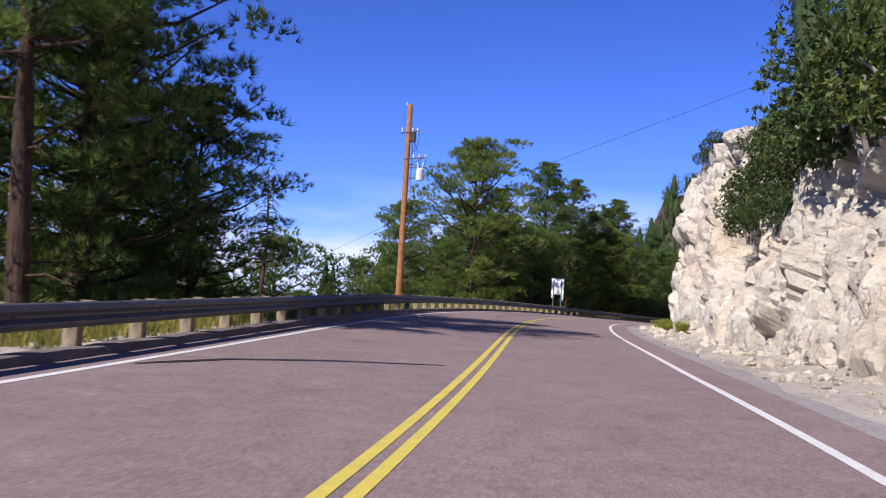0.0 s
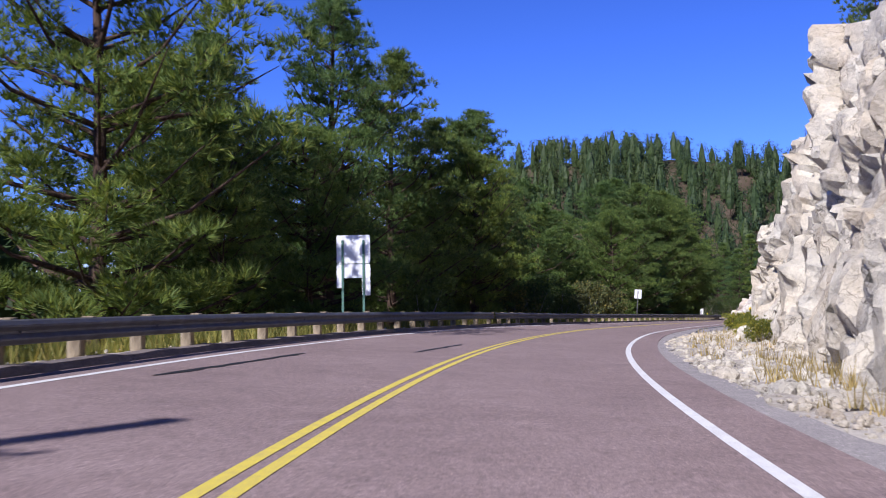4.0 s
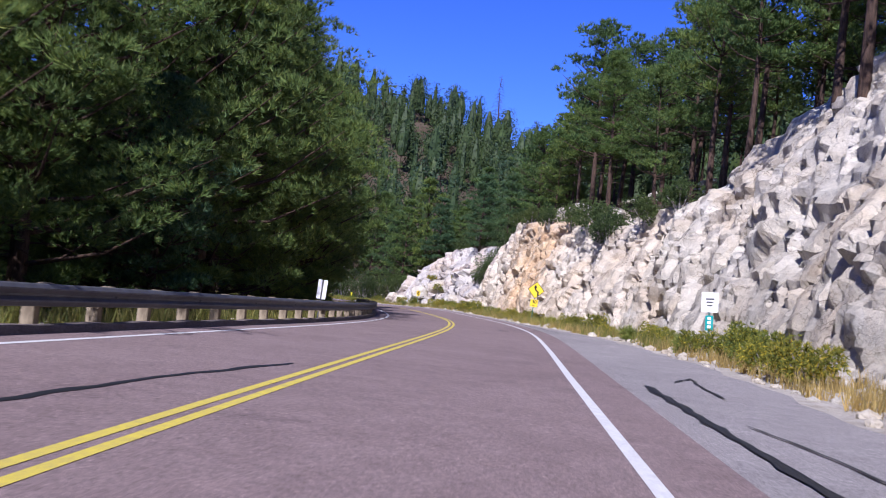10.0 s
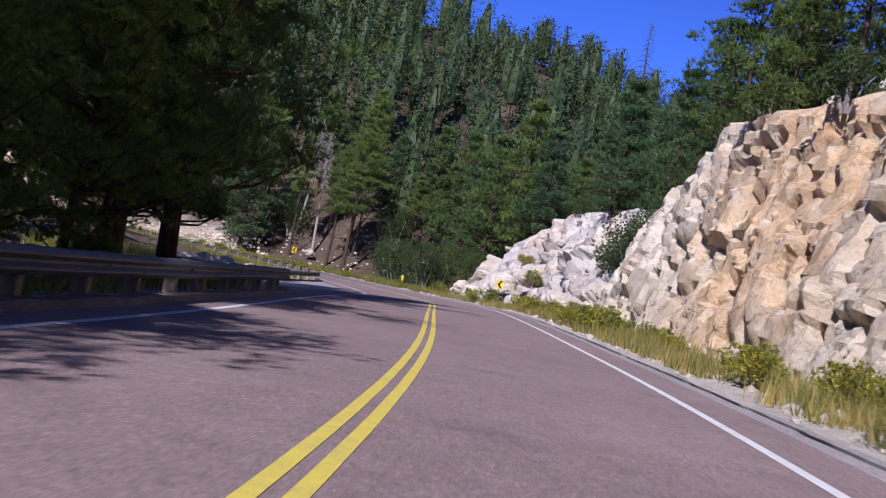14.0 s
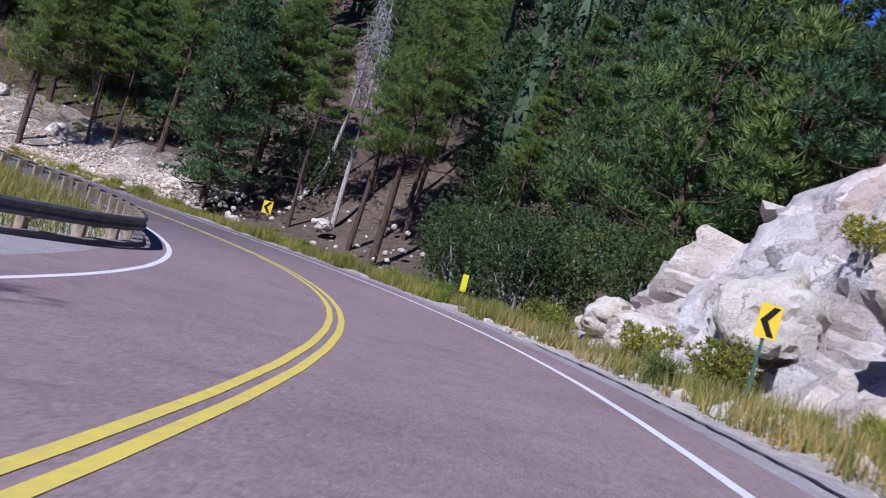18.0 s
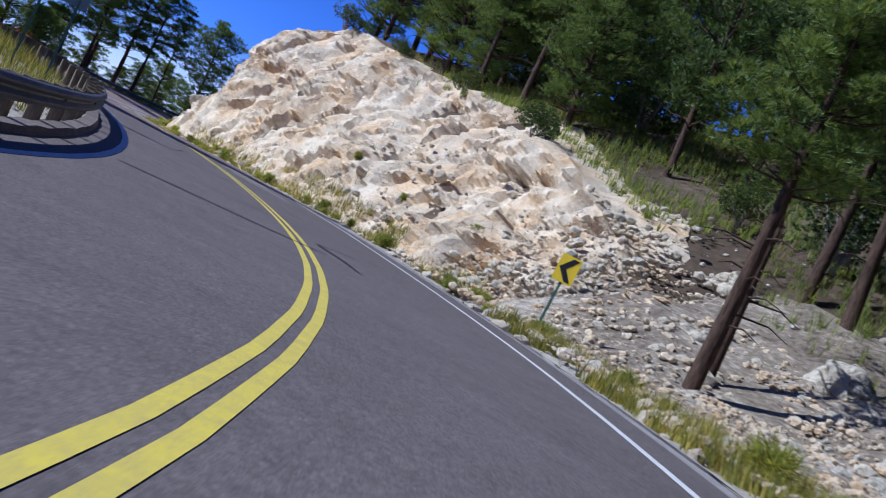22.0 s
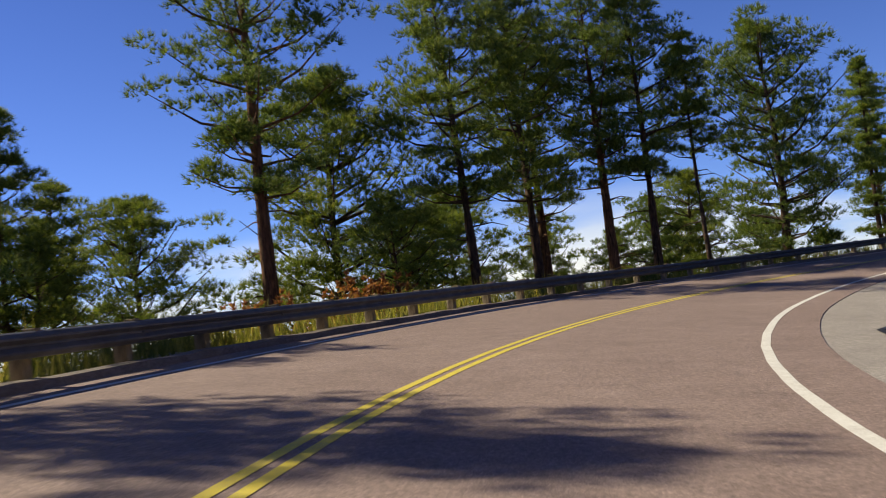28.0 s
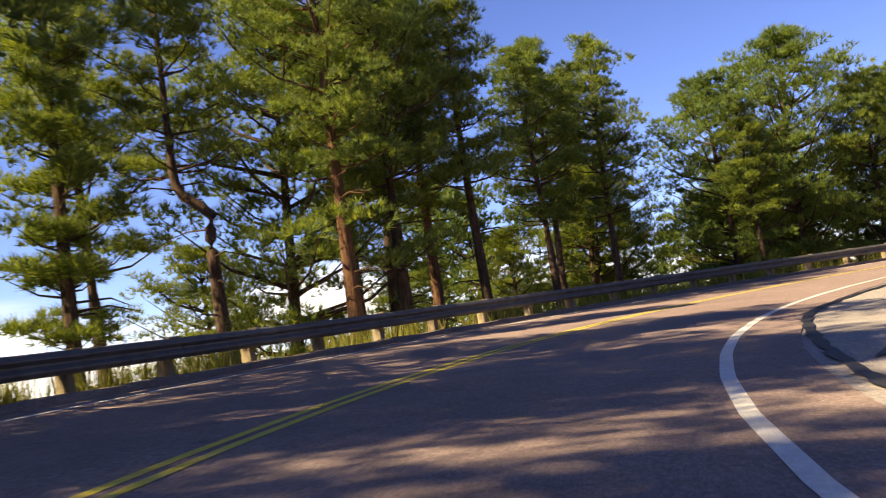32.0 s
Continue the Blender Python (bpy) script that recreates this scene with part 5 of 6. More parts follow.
kerb(224, 470)


# ---- crack seals, patches ----
def seal(pts, w=0.11, name="crack_seal", mat=M_TAR, label="black tar crack seal on the asphalt", up=0.006):
    """A band of tar along road places (s, lat), wandering a little."""
    out = []
    r = random.Random(int(pts[0][0] * 10))
    for (s0, l0), (s1, l1) in zip(pts, pts[1:]):
        n = max(2, int(math.hypot(s1 - s0, l1 - l0) / 0.35))
        for i in range(n):
            u = i / n
            out.append((s0 + (s1 - s0) * u, l0 + (l1 - l0) * u + r.uniform(-0.03, 0.03)))
    out.append(pts[-1])
    vs, fs = [], []
    for i, (s, l) in enumerate(out):
        a, b = out[max(i - 1, 0)], out[min(i + 1, len(out) - 1)]
        d = Vector((b[1] - a[1], -(b[0] - a[0]))).normalized()
        ww = w * r.uniform(0.6, 1.1) * (0.4 if i in (0, len(out) - 1) else 1)
        for e in (-1, 1):
            vs.append(at(s + d.x * ww * e * 0.5, l + d.y * ww * e * 0.5, up))
    for i in range(len(out) - 1):
        fs.append((2 * i, 2 * i + 1, 2 * i + 3, 2 * i + 2))
    ob = new(name, mesh_of(name, vs, fs, mat))
    tagged(ob, label, "crack seal", "crack seals")


for pts, w in (([(62, -3.0), (65.2, -2.8), (67.7, -2.75)], 0.16), ([(69.5, -1.1), (72, -0.95), (74, -0.88)], 0.13), ([(108, -1.3), (111.8, -1.1), (115.3, -0.65), (119.4, -0.9), (125.5, -0.76)], 0.13),
               ([(136, -1.2), (140, -0.98), (143.3, -0.46)], 0.12), ([(128, -2.3), (134, -1.9), (137, -1.8)], 0.08), ([(95.5, 4.62), (98.4, 4.57), (99.9, 4.68), (101.4, 4.66), (103.4, 4.53), (105.2, 4.56)], 0.13), ([(105.4, 5.18), (106.2, 5.05), (106.9, 4.97), (107.4, 4.34)], 0.07), ([(107.2, 4.4), (109.4, 4.28), (113, 4.36), (117.4, 4.4), (124.9, 4.35), (126.4, 4.37), (128.9, 4.38), (131.9, 4.4), (137.9, 4.43), (146.4, 4.3)], 0.15), ([(126.0, 4.58), (127.0, 4.62), (127.6, 4.72), (128.1, 5.0), (128.6, 5.2), (130.9, 4.97), (131.9, 4.65), (135.4, 4.6), (137.9, 4.43)], 0.07),
               ([(137.4, 5.26), (138.6, 5.15), (139.9, 5.1), (142, 4.8)], 0.05), ([(145.4, 5.27), (147.2, 5.3), (149.4, 5.5), (147.9, 4.97)], 0.06),
               ([(37.5, -0.06), (41, 0.03), (49, 0.06)], 0.08), ([(42, -1.9), (46, -1.6), (50, -1.5)], 0.14),
               ([(338, 4.6), (342, 4.45), (347, 4.25), (352, 4.6), (358, 5.3), (361, 5.0), (364, 5.8)], 0.14), ([(376, 4.6), (380, 4.4), (384, 4.15), (388, 4.1), (391, 4.3), (396, 4.2), (402, 3.95), (410, 4.3)], 0.15), ([(384, 4.6), (386, 5.2), (389, 4.9), (391, 5.6)], 0.1),
               ([(358, 6.0), (362, 6.4), (367, 5.9), (370, 6.6)], 0.1), ([(386, 5.9), (390, 6.3), (395, 6.0)], 0.1), ([(395, 4.5), (398, 5.4), (404, 5.6)], 0.12), ([(172, 4.5), (178, 4.3), (190, 4.2), (215, 4.35), (250, 4.5)], 0.07), ([(262, 4.35), (280, 4.4), (300, 4.4)], 0.06)):
    seal(pts, w)


for pts, w in (([(273.4, -3.2), (273.9, -1.9), (274.1, -1.0), (273.9, -0.1), (273.5, 0.5)], 0.09), ([(291.8, -3.0), (291.9, -0.6), (292.0, -0.1), (292.1, 0.45)], 0.13), ([(293.4, 0.47), (293.7, 0.51), (293.8, 0.62), (294.2, 1.1), (294.4, 1.5)], 0.06), ([(293.6, 0.48), (293.3, 0.52), (293.0, 0.66), (292.6, 0.8), (291.5, 0.95)], 0.15),
               ([(302.5, -1.6), (304, -1.2), (304.6, -0.9)], 0.03),
               ([(172.5, 1.18), (172.6, 1.63), (173.1, 2.32), (173.3, 2.86), (173.2, 3.58)], 0.05), ([(173.2, 3.55), (174.3, 3.99), (174.8, 4.69)], 0.10), ([(173.2, 3.62), (172.4, 3.54), (172.1, 3.67)], 0.08), ([(171.1, 1.60), (171.2, 1.83), (171.0, 2.36), (170.7, 2.45), (170.6, 2.71), (170.4, 2.99)], 0.06), ([(169.8, 1.84), (169.8, 2.22), (170.0, 2.91), (170.2, 3.13), (170.1, 3.27)], 0.06), ([(169.8, 1.86), (169.0, 1.93), (168.4, 2.12), (167.9, 2.24)], 0.15), ([(9.3, -3.71), (10.7, -3.03), (11.6, -1.92), (12.3, -0.45)], 0.17)):
    seal(pts, w)
M_DARK_BAND = asphalt_mat("dark_band_asphalt", (0.10, 0.078, 0.078), (0.14, 0.11, 0.11))
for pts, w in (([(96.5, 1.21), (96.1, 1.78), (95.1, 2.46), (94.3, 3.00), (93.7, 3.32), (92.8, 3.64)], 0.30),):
    seal(pts, w, "road_blotch", M_DARK_BAND, "dark reddish band across the asphalt", 0.004)


def patch(s0, s1, l0, l1, mat, label, seed):
    """A worn pale stain on the road with a ragged outline."""
    r = random.Random(seed)
    n = 120
    vs = []
    for i in range(n):
        a = 2 * math.pi * i / n
        q = Vector((math.cos(a) * 2 + seed, math.sin(a) * 2, 0.5))
        k = 0.85 + 0.45 * noise.noise(q) + 0.25 * noise.noise(q * 4) + r.uniform(-0.05, 0.05)
        vs.append(at((s0 + s1) / 2 + (s1 - s0) / 2 * k * math.cos(a), (l0 + l1) / 2 + (l1 - l0) / 2 * k * math.sin(a), 0.003))
    ob = new("road_blotch", mesh_of("road_blotch", vs, [tuple(range(n))], mat))
    tagged(ob, label, "road stain", kind="structure")


M_PALE = asphalt_mat("pale_worn_asphalt", (0.165, 0.15, 0.148), (0.24, 0.22, 0.215))
patch(303.5, 309.0, 0.55, 2.3, M_PALE, "pale scraped patch on the asphalt", 3)
patch(246.8, 248.4, 0.85, 0.95, M_PALE, "small pale scuff on the asphalt", 4)


# ---- signs ----
def sign_root(name, s, lat, label, face=180.0, lean=0.0, dz=0.0):
    p = at(s, lat)
    root = new(name)
    g = land1(p[0], p[1]) if abs(lat) > 4.2 else float(p[2])
    root.matrix_basis = pose(p[0], p[1], max(g, float(p[2]) - 0.8) + dz, 0, lean, heading(s) + face)
    tagged(root, label, "road sign")
    return root


def sign_post(root, x, h, mat, w=0.035, y=0.03):
    bm = bmesh.new()
    box(bm, x - w, x + w, y - 0.012, y + 0.012, -0.6, h)
    box(bm, x - w * 0.35, x + w * 0.35, y + 0.012, y + 0.035, -0.6, h)
    part("post", bm, mat, root)


def text_part(root, words, size, x, z, y, mat, name="lettering"):
    cu = bpy.data.curves.new(name, "FONT")
    cu.body, cu.size, cu.align_x, cu.align_y, cu.extrude, cu.offset = words, size, "CENTER", "CENTER", 0.002, size * 0.02
    tmp = new(name, cu)
    me = bpy.data.meshes.new_from_object(tmp)
    bpy.data.objects.remove(tmp)
    me.materials.clear()
    me.materials.append(mat)
    child(name, me, root, m=pose(x, y, z, 90, 0, 0))


def flat(root, name, pts, y, mat, th=0.004, label=""):
    part(name, plate(bmesh.new(), pts, th, y), mat, root, label)


# backs of the signs for the other lane: the camera sees bare metal
r = sign_root("road_sign", 79.2, -5.15, "back of a large white sign on two posts behind the rail", 0.0, dz=0.0)
base_z = float(at(79.2, -5.15)[2]) - r.matrix_basis.translation.z
flat(r, "panel", rounded(1.06, 0.86, 0.05, 0, base_z + 2.52), 0.0, M_ALU, 0.006)
flat(r, "panel", rounded(1.06, 0.42, 0.04, 0, base_z + 1.86), 0.0, M_ALU, 0.006)
flat(r, "plaque", rounded(0.22, 0.30, 0.02, -0.42, base_z + 1.50), 0.0, M_ALU, 0.006)
flat(r, "plaque", rounded(0.26, 0.52, 0.02, 0.40, base_z + 1.38), 0.0, M_ALU, 0.006)
sign_post(r, -0.33, base_z + 2.8, M_GREENPOST, 0.035, -0.03)
sign_post(r, 0.33, base_z + 2.8, M_GREENPOST, 0.035, -0.03)
r = sign_root("road_sign", 134.9, -4.75, "back of a white rectangular sign on one leaning post", 0.0, 4)
base_z = float(at(134.9, -4.75)[2]) - r.matrix_basis.translation.z
flat(r, "panel", rounded(0.60, 0.76, 0.05, 0, base_z + 2.34), 0.0, M_ALU, 0.006)
sign_post(r, 0.0, base_z + 2.62, M_STEEL, 0.03, -0.03)
r = sign_root("delineator", 162.2, -4.0, "white marker plate split by a post behind the rail", 0.0, 3)
base_z = float(at(162.2, -4.0)[2]) - r.matrix_basis.translation.z
flat(r, "panel", rounded(0.13, 0.62, 0.02, -0.085, base_z + 1.0), 0.0, M_SIGNWHT, 0.006)
flat(r, "panel", rounded(0.13, 0.62, 0.02, 0.085, base_z + 1.0), 0.0, M_SIGNWHT, 0.006)
sign_post(r, 0.0, base_z + 1.3, M_STEEL, 0.02, -0.03)

# the parking sign
r = sign_root("road_sign", 138.9, 7.45, "brown guide sign for a parking pullout on two green posts", 0.0)
base_z = float(at(138.9, 7.45)[2]) - r.matrix_basis.translation.z
zc = base_z + 1.62
flat(r, "panel", rounded(0.92, 0.45, 0.05, 0, zc), 0.0, M_SIGNWHT, 0.006, "white-bordered sign panel")
flat(r, "field", rounded(0.88, 0.41, 0.04, 0, zc), -0.006, M_SIGNBRN)
text_part(r, "PARKING", 0.15, -0.15, zc + 0.10, -0.011, M_SIGNWHT)
text_part(r, "PULLOUT", 0.15, -0.15, zc - 0.10, -0.011, M_SIGNWHT)
c, sn = math.cos(radians(40)), math.sin(radians(40))
flat(r, "arrow", [(0.31 + (x * c - y * sn) * 0.75, zc + (x * sn + y * c) * 0.75) for x, y in ((-0.18, -0.035), (0.04, -0.035), (0.04, -0.10), (0.19, 0), (0.04, 0.10), (0.04, 0.035), (-0.18, 0.035))], -0.011, M_SIGNWHT)
sign_post(r, -0.2, zc - 0.2, M_GREENPOST)
sign_post(r, 0.2, zc - 0.2, M_GREENPOST)

# the small white sign over a teal plate
r = sign_root("road_sign", 162.0, 8.3, "small white sign above a teal mile plate", 0.0, -3)
base_z = float(at(162, 8.3)[2]) - r.matrix_basis.translation.z
flat(r, "panel", rounded(0.52, 0.62, 0.04, 0, base_z + 1.62), 0.0, M_SIGNWHT, 0.006)
for k in range(3):
    flat(r, "lettering", rounded(0.26 - 0.05 * k, 0.05, 0.01, 0.0, base_z + 1.72 - 0.10 * k), -0.006, M_STEEL)
flat(r, "plate", rounded(0.24, 0.46, 0.03, 0, base_z + 0.98), 0.0, M_SIGNTEAL, 0.006, "teal mile plate")
for k in range(3):
    flat(r, "lettering", rounded(0.11, 0.09, 0.01, 0.0, base_z + 1.12 - 0.13 * k), -0.006, M_SIGNWHT)
sign_post(r, 0.0, base_z + 1.9, M_GREENPOST, 0.03)

# the winding road warning
r = sign_root("road_sign", 191.3, 5.9, "yellow diamond winding road sign with a speed plate below", 0.0, 4)
base_z = float(at(191.3, 5.9)[2]) - r.matrix_basis.translation.z
zc = base_z + 2.05
flat(r, "panel", [(0, zc - 0.53), (0.53, zc), (0, zc + 0.53), (-0.53, zc)], 0.0, M_SIGNBLK, 0.006)
flat(r, "field", [(0, zc - 0.49), (0.49, zc), (0, zc + 0.49), (-0.49, zc)], -0.006, M_SIGNYEL)
arrow = [(0.10, -0.34), (0.19, -0.34), (0.19, -0.10), (-0.02, 0.06), (-0.02, 0.14), (0.06, 0.14), (-0.06, 0.34), (-0.18, 0.14), (-0.10, 0.14), (-0.10, 0.01), (0.10, -0.14)]
flat(r, "arrow", [(x, zc + z) for x, z in arrow], -0.011, M_SIGNBLK)
flat(r, "plate", rounded(0.46, 0.46, 0.03, 0, zc - 0.82), 0.0, M_SIGNYEL, 0.006)
text_part(r, "30", 0.30, 0.0, zc - 0.74, -0.006, M_SIGNBLK)
text_part(r, "MPH", 0.10, 0.0, zc - 0.96, -0.006, M_SIGNBLK)
sign_post(r, 0.0, zc + 0.2, M_GREENPOST, 0.03)


def chevron(s, lat, h, label, face=0.0, lean=0.0, post=M_GREENPOST):
    r = sign_root("chevron_sign", s, lat, label, face, lean)
    z0 = float(at(s, lat)[2]) - r.matrix_basis.translation.z + h
    flat(r, "panel", rounded(0.46, 0.60, 0.03, 0, z0), 0.0, M_SIGNYEL, 0.006)
    flat(r, "chevron", [(0.04, z0 - 0.26), (0.18, z0 - 0.26), (-0.02, z0), (0.18, z0 + 0.26), (0.04, z0 + 0.26), (-0.18, z0)], -0.006, M_SIGNBLK)
    sign_post(r, 0.0, z0 + 0.1, post, 0.03)
    return r


chevron(245.5, 7.2, 1.5, "yellow chevron sign with a black arrow before a rock outcrop", 12)
chevron(273.9, 6.5, 1.36, "yellow chevron sign with a black arrow on a green post", -18)
chevron(296.0, 5.95, 1.62, "yellow chevron sign with a black arrow on a thin leaning post", -30, 3)
r = sign_root("object_marker", 261.6, 8.0, "plain bright yellow object marker plate in the grass", 0.0, -2)
base_z = float(at(261.6, 8.0)[2]) - r.matrix_basis.translation.z
flat(r, "panel", rounded(0.24, 0.62, 0.03, 0, base_z + 0.62), 0.0, M_SIGNFLU, 0.006)
sign_post(r, 0.0, base_z + 0.8, M_GREENPOST, 0.02)
r = sign_root("road_sign", 303.0, -5.4, "back of a blue-grey sign on two tall posts", 0.0)
base_z = float(at(303, -5.4)[2]) - r.matrix_basis.translation.z
flat(r, "panel", rounded(1.2, 0.8, 0.05, 0, base_z + 2.4), 0.0, M_SIGNBLUE, 0.006)
sign_post(r, -0.4, base_z + 2.7, M_GREENPOST, 0.03, -0.03)
sign_post(r, 0.4, base_z + 2.7, M_GREENPOST, 0.03, -0.03)

# ---- the utility pole ----
pole_base = Vector(at(45.6, -7.2))
pole_base.z = land1(pole_base.x, pole_base.y)
pole_top = Vector(at(47.5, -7.68, 10.32))
root = new("utility_pole")
root.location = pole_base
tagged(root, "leaning reddish-brown wooden utility pole with a grey transformer", "utility pole")
ax = pole_top - pole_base
bm = bmesh.new()
limb_tube(bm, [Vector((0, 0, -1)), ax * 0.25, ax * 0.5, ax * 0.75, ax], 0.17, 0.12, 14)
bm.faces.new([v for v in list(bm.verts)[-14:]])
part("pole", bm, M_POLE, root, "", True)


def along(h, dx=0.0, dy=0.0):
    return ax * (h / ax.length) + Vector((dx, dy, 0))


L = ax.length
bm = bmesh.new()
c = along(L - 1.75, 0.26, -0.05)
box(bm, c.x - 0.13, c.x + 0.13, c.y - 0.1, c.y + 0.1, c.z - 0.26, c.z + 0.26, 0.02)
part("fuse_box", bm, M_DARKBOX, root)
bm = bmesh.new()
c = along(L - 3.75, 0.72, -0.05)
rod(bm, c + Vector((0, 0, -0.3)), c + Vector((0, 0, 0.25)), 0.20, 0.20, 14)
rod(bm, c + Vector((0, 0, 0.25)), c + Vector((0, 0, 0.31)), 0.20, 0.12, 14)
tf = part("transformer", bm, M_GREYBOX, root, "light grey transformer can")
for k in (-0.1, 0.1):
    bm = bmesh.new()
    rod(bm, c + Vector((k, 0, 0.3)), c + Vector((k * 1.6, 0, 0.62)), 0.04, 0.025, 8)
    part("bushing", bm, M_GREYBOX, tf)
bm = bmesh.new()
for z in (-0.2, 0.35):
    rod(bm, along(L - 3.75 + z), c + Vector((0, 0, z)), 0.03, 0.03, 6)
rod(bm, along(L - 3.2, 0.1), c + Vector((0.35, 0, 0.35)), 0.025, 0.025, 6)
part("bracket", bm, M_STEEL, root)
bm = bmesh.new()
for a, b in ((along(L - 2.0, 0.3), c + Vector((-0.1, 0, 0.62))), (along(L - 1.5, 0.2), along(L - 4.4, 0.16)), (along(L - 0.1, 0.14), along(L - 9.5, 0.17))):
    m_ = (a + b) / 2 + Vector((0.12, 0, -0.1))
    limb_tube(bm, [a, m_, b], 0.012, 0.012, 5)
part("drop_cable", bm, M_SIGNBLK, root)
# cross arms with insulators and cut-outs
for h, x0, x1, pins in ((L - 1.55, -0.35, 0.55, (-0.3, 0.25, 0.5)), (L - 2.95, -0.15, 1.05, (0.35, 0.65, 0.98))):
    arm_bm = bmesh.new()
    q = along(h)
    rod(arm_bm, q + Vector((x0, -0.12, -0.02)), q + Vector((x1, -0.12, 0.10)), 0.035, 0.035, 6)
    rod(arm_bm, q + Vector((0, -0.1, -0.4)), q + Vector((x1 * 0.8, -0.12, 0.06)), 0.018, 0.018, 6)
    arm = part("cross_arm", arm_bm, M_STEEL, root)
    for px in pins:
        bm = bmesh.new()
        u = q + Vector((px, -0.12, 0.04))
        rod(bm, u, u + Vector((0, 0, 0.10)), 0.03, 0.03, 8)
        rod(bm, u + Vector((0, 0, 0.10)), u + Vector((0, 0, 0.22)), 0.055, 0.03, 8)
        part("insulator", bm, M_GREYBOX, arm)
    bm = bmesh.new()
    for px in pins[1:]:
        a, e = q + Vector((px, -0.12, 0.24)), along(h - 1.0, 0.2 + px * 0.3)
        limb_tube(bm, [a, a.lerp(e, 0.35) + Vector((0.16, 0, 0.05)), a.lerp(e, 0.7) + Vector((0.12, 0, -0.05)), e], 0.012, 0.012, 5)
    part("jumper_cable", bm, M_SIGNBLK, root)
bm = bmesh.new()
q = along(L - 0.05, -0.16)
rod(bm, q, q + Vector((0, 0, 0.16)), 0.04, 0.03, 8)
part("insulator", bm, M_GREYBOX, root)



def wire(a, b, sag, label, r=0.009):
    a, b = Vector(a), Vector(b)
    bm = bmesh.new()
    pts = []
    for i in range(25):
        u = i / 24
        pts.append(a.lerp(b, u) - Vector((0, 0, sag * 4 * u * (1 - u))))
    limb_tube(bm, pts, r, r, 4)
    ob = new("power_line", bm_mesh("power_line", bm, M_SIGNBLK))
    tagged(ob, label, "power line")


tie = pole_base + along(L * 0.47, 0.15)
wire(tie, (40.0, 58.8, 28.4), 0.5, "thin power line running up over the cliff")
wire(tie, (-48.0, 102.0, -2.8), 1.0, "thin power line running down over the valley")


# ---- loose stones, boulders ----
def stone(bm, c, r, rnd):
    m = Matrix.Translation(c) @ Euler((rnd.uniform(0, 6), rnd.uniform(0, 6), rnd.uniform(0, 6))).to_matrix().to_4x4() @ Matrix.Diagonal((r * rnd.uniform(0.7, 1.3), r * rnd.uniform(0.6, 1.1), r * rnd.uniform(0.5, 0.9), 1))
    bmesh.ops.create_icosphere(bm, subdivisions=1, radius=1.0, matrix=m)


def boulder(x, y, r, label, seed, mat=M_ROCK, sink=0.3, z=None):
    bm = bmesh.new()
    bmesh.ops.create_icosphere(bm, subdivisions=4, radius=1.0)
    rnd = random.Random(seed)
    sx, sy, sz = rnd.uniform(0.8, 1.3), rnd.uniform(0.8, 1.2), rnd.uniform(0.6, 0.9)
    for v in bm.verts:
        q = v.co.copy()
        d = 1 + 0.30 * noise.noise(q * 1.2 + Vector((seed, 0, 0))) + blocks(q * 1.5 + Vector((seed * 3.1, 0, 0)), 1.0, 0.22)
        v.co = Vector((q.x * sx, q.y * sy, q.z * sz)) * d * r
    ob = new("boulder", bm_mesh("boulder", bm, mat))
    ob.matrix_basis = pose(x, y, (land1(x, y) if z is None else z) + r * 0.35 - r * sink, 0, 0, rnd.uniform(0, 360))
    tagged(ob, label, "boulder", "boulders")


for s, lat, r, sd in ((134, 8.1, 0.9, 1), (112, 7.3, 0.55, 2), (120, 7.6, 0.6, 3), (158, 8.4, 0.5, 4), (88, 7.0, 0.6, 5), (95, 6.9, 0.5, 6), (247, 8.3, 1.2, 7), (243, 9.0, 1.3, 8), (251, 7.8, 0.9, 9), (236, 8.0, 1.0, 10), (240, 7.4, 0.8, 11), (254, 8.6, 0.8, 12),
                      (295.1, 12.8, 0.75, 13), (297, 10.5, 0.4, 14), (290, 9.5, 0.4, 15), (283, 9.0, 0.35, 16), (300, 13.5, 0.5, 17), (286, 11.8, 0.55, 18), (278, 14, 0.5, 19), (280, 10, 0.4, 20), (341, 8.6, 0.6, 21), (325, 6.6, 0.45, 22), (206, 12.5, 1.3, 23), (203, 14, 1.1, 24), (214, 13, 0.9, 25),
                      (233, -13.0, 0.9, 26), (236.5, -12.2, 0.8, 27), (240, -11.4, 1.0, 28), (243, -10.0, 0.6, 29), (44, 9.0, 1.3, 30)):
    p = at(s, lat)
    boulder(p[0], p[1], r, "pale weathered granite boulder", sd)


def icos_tris():
    bm = bmesh.new()
    bmesh.ops.create_icosphere(bm, subdivisions=1, radius=1.0)
    t = np.array([[v.co[:] for v in f.verts] for f in bm.faces])
    bm.free()
    return t


ICO = icos_tris()


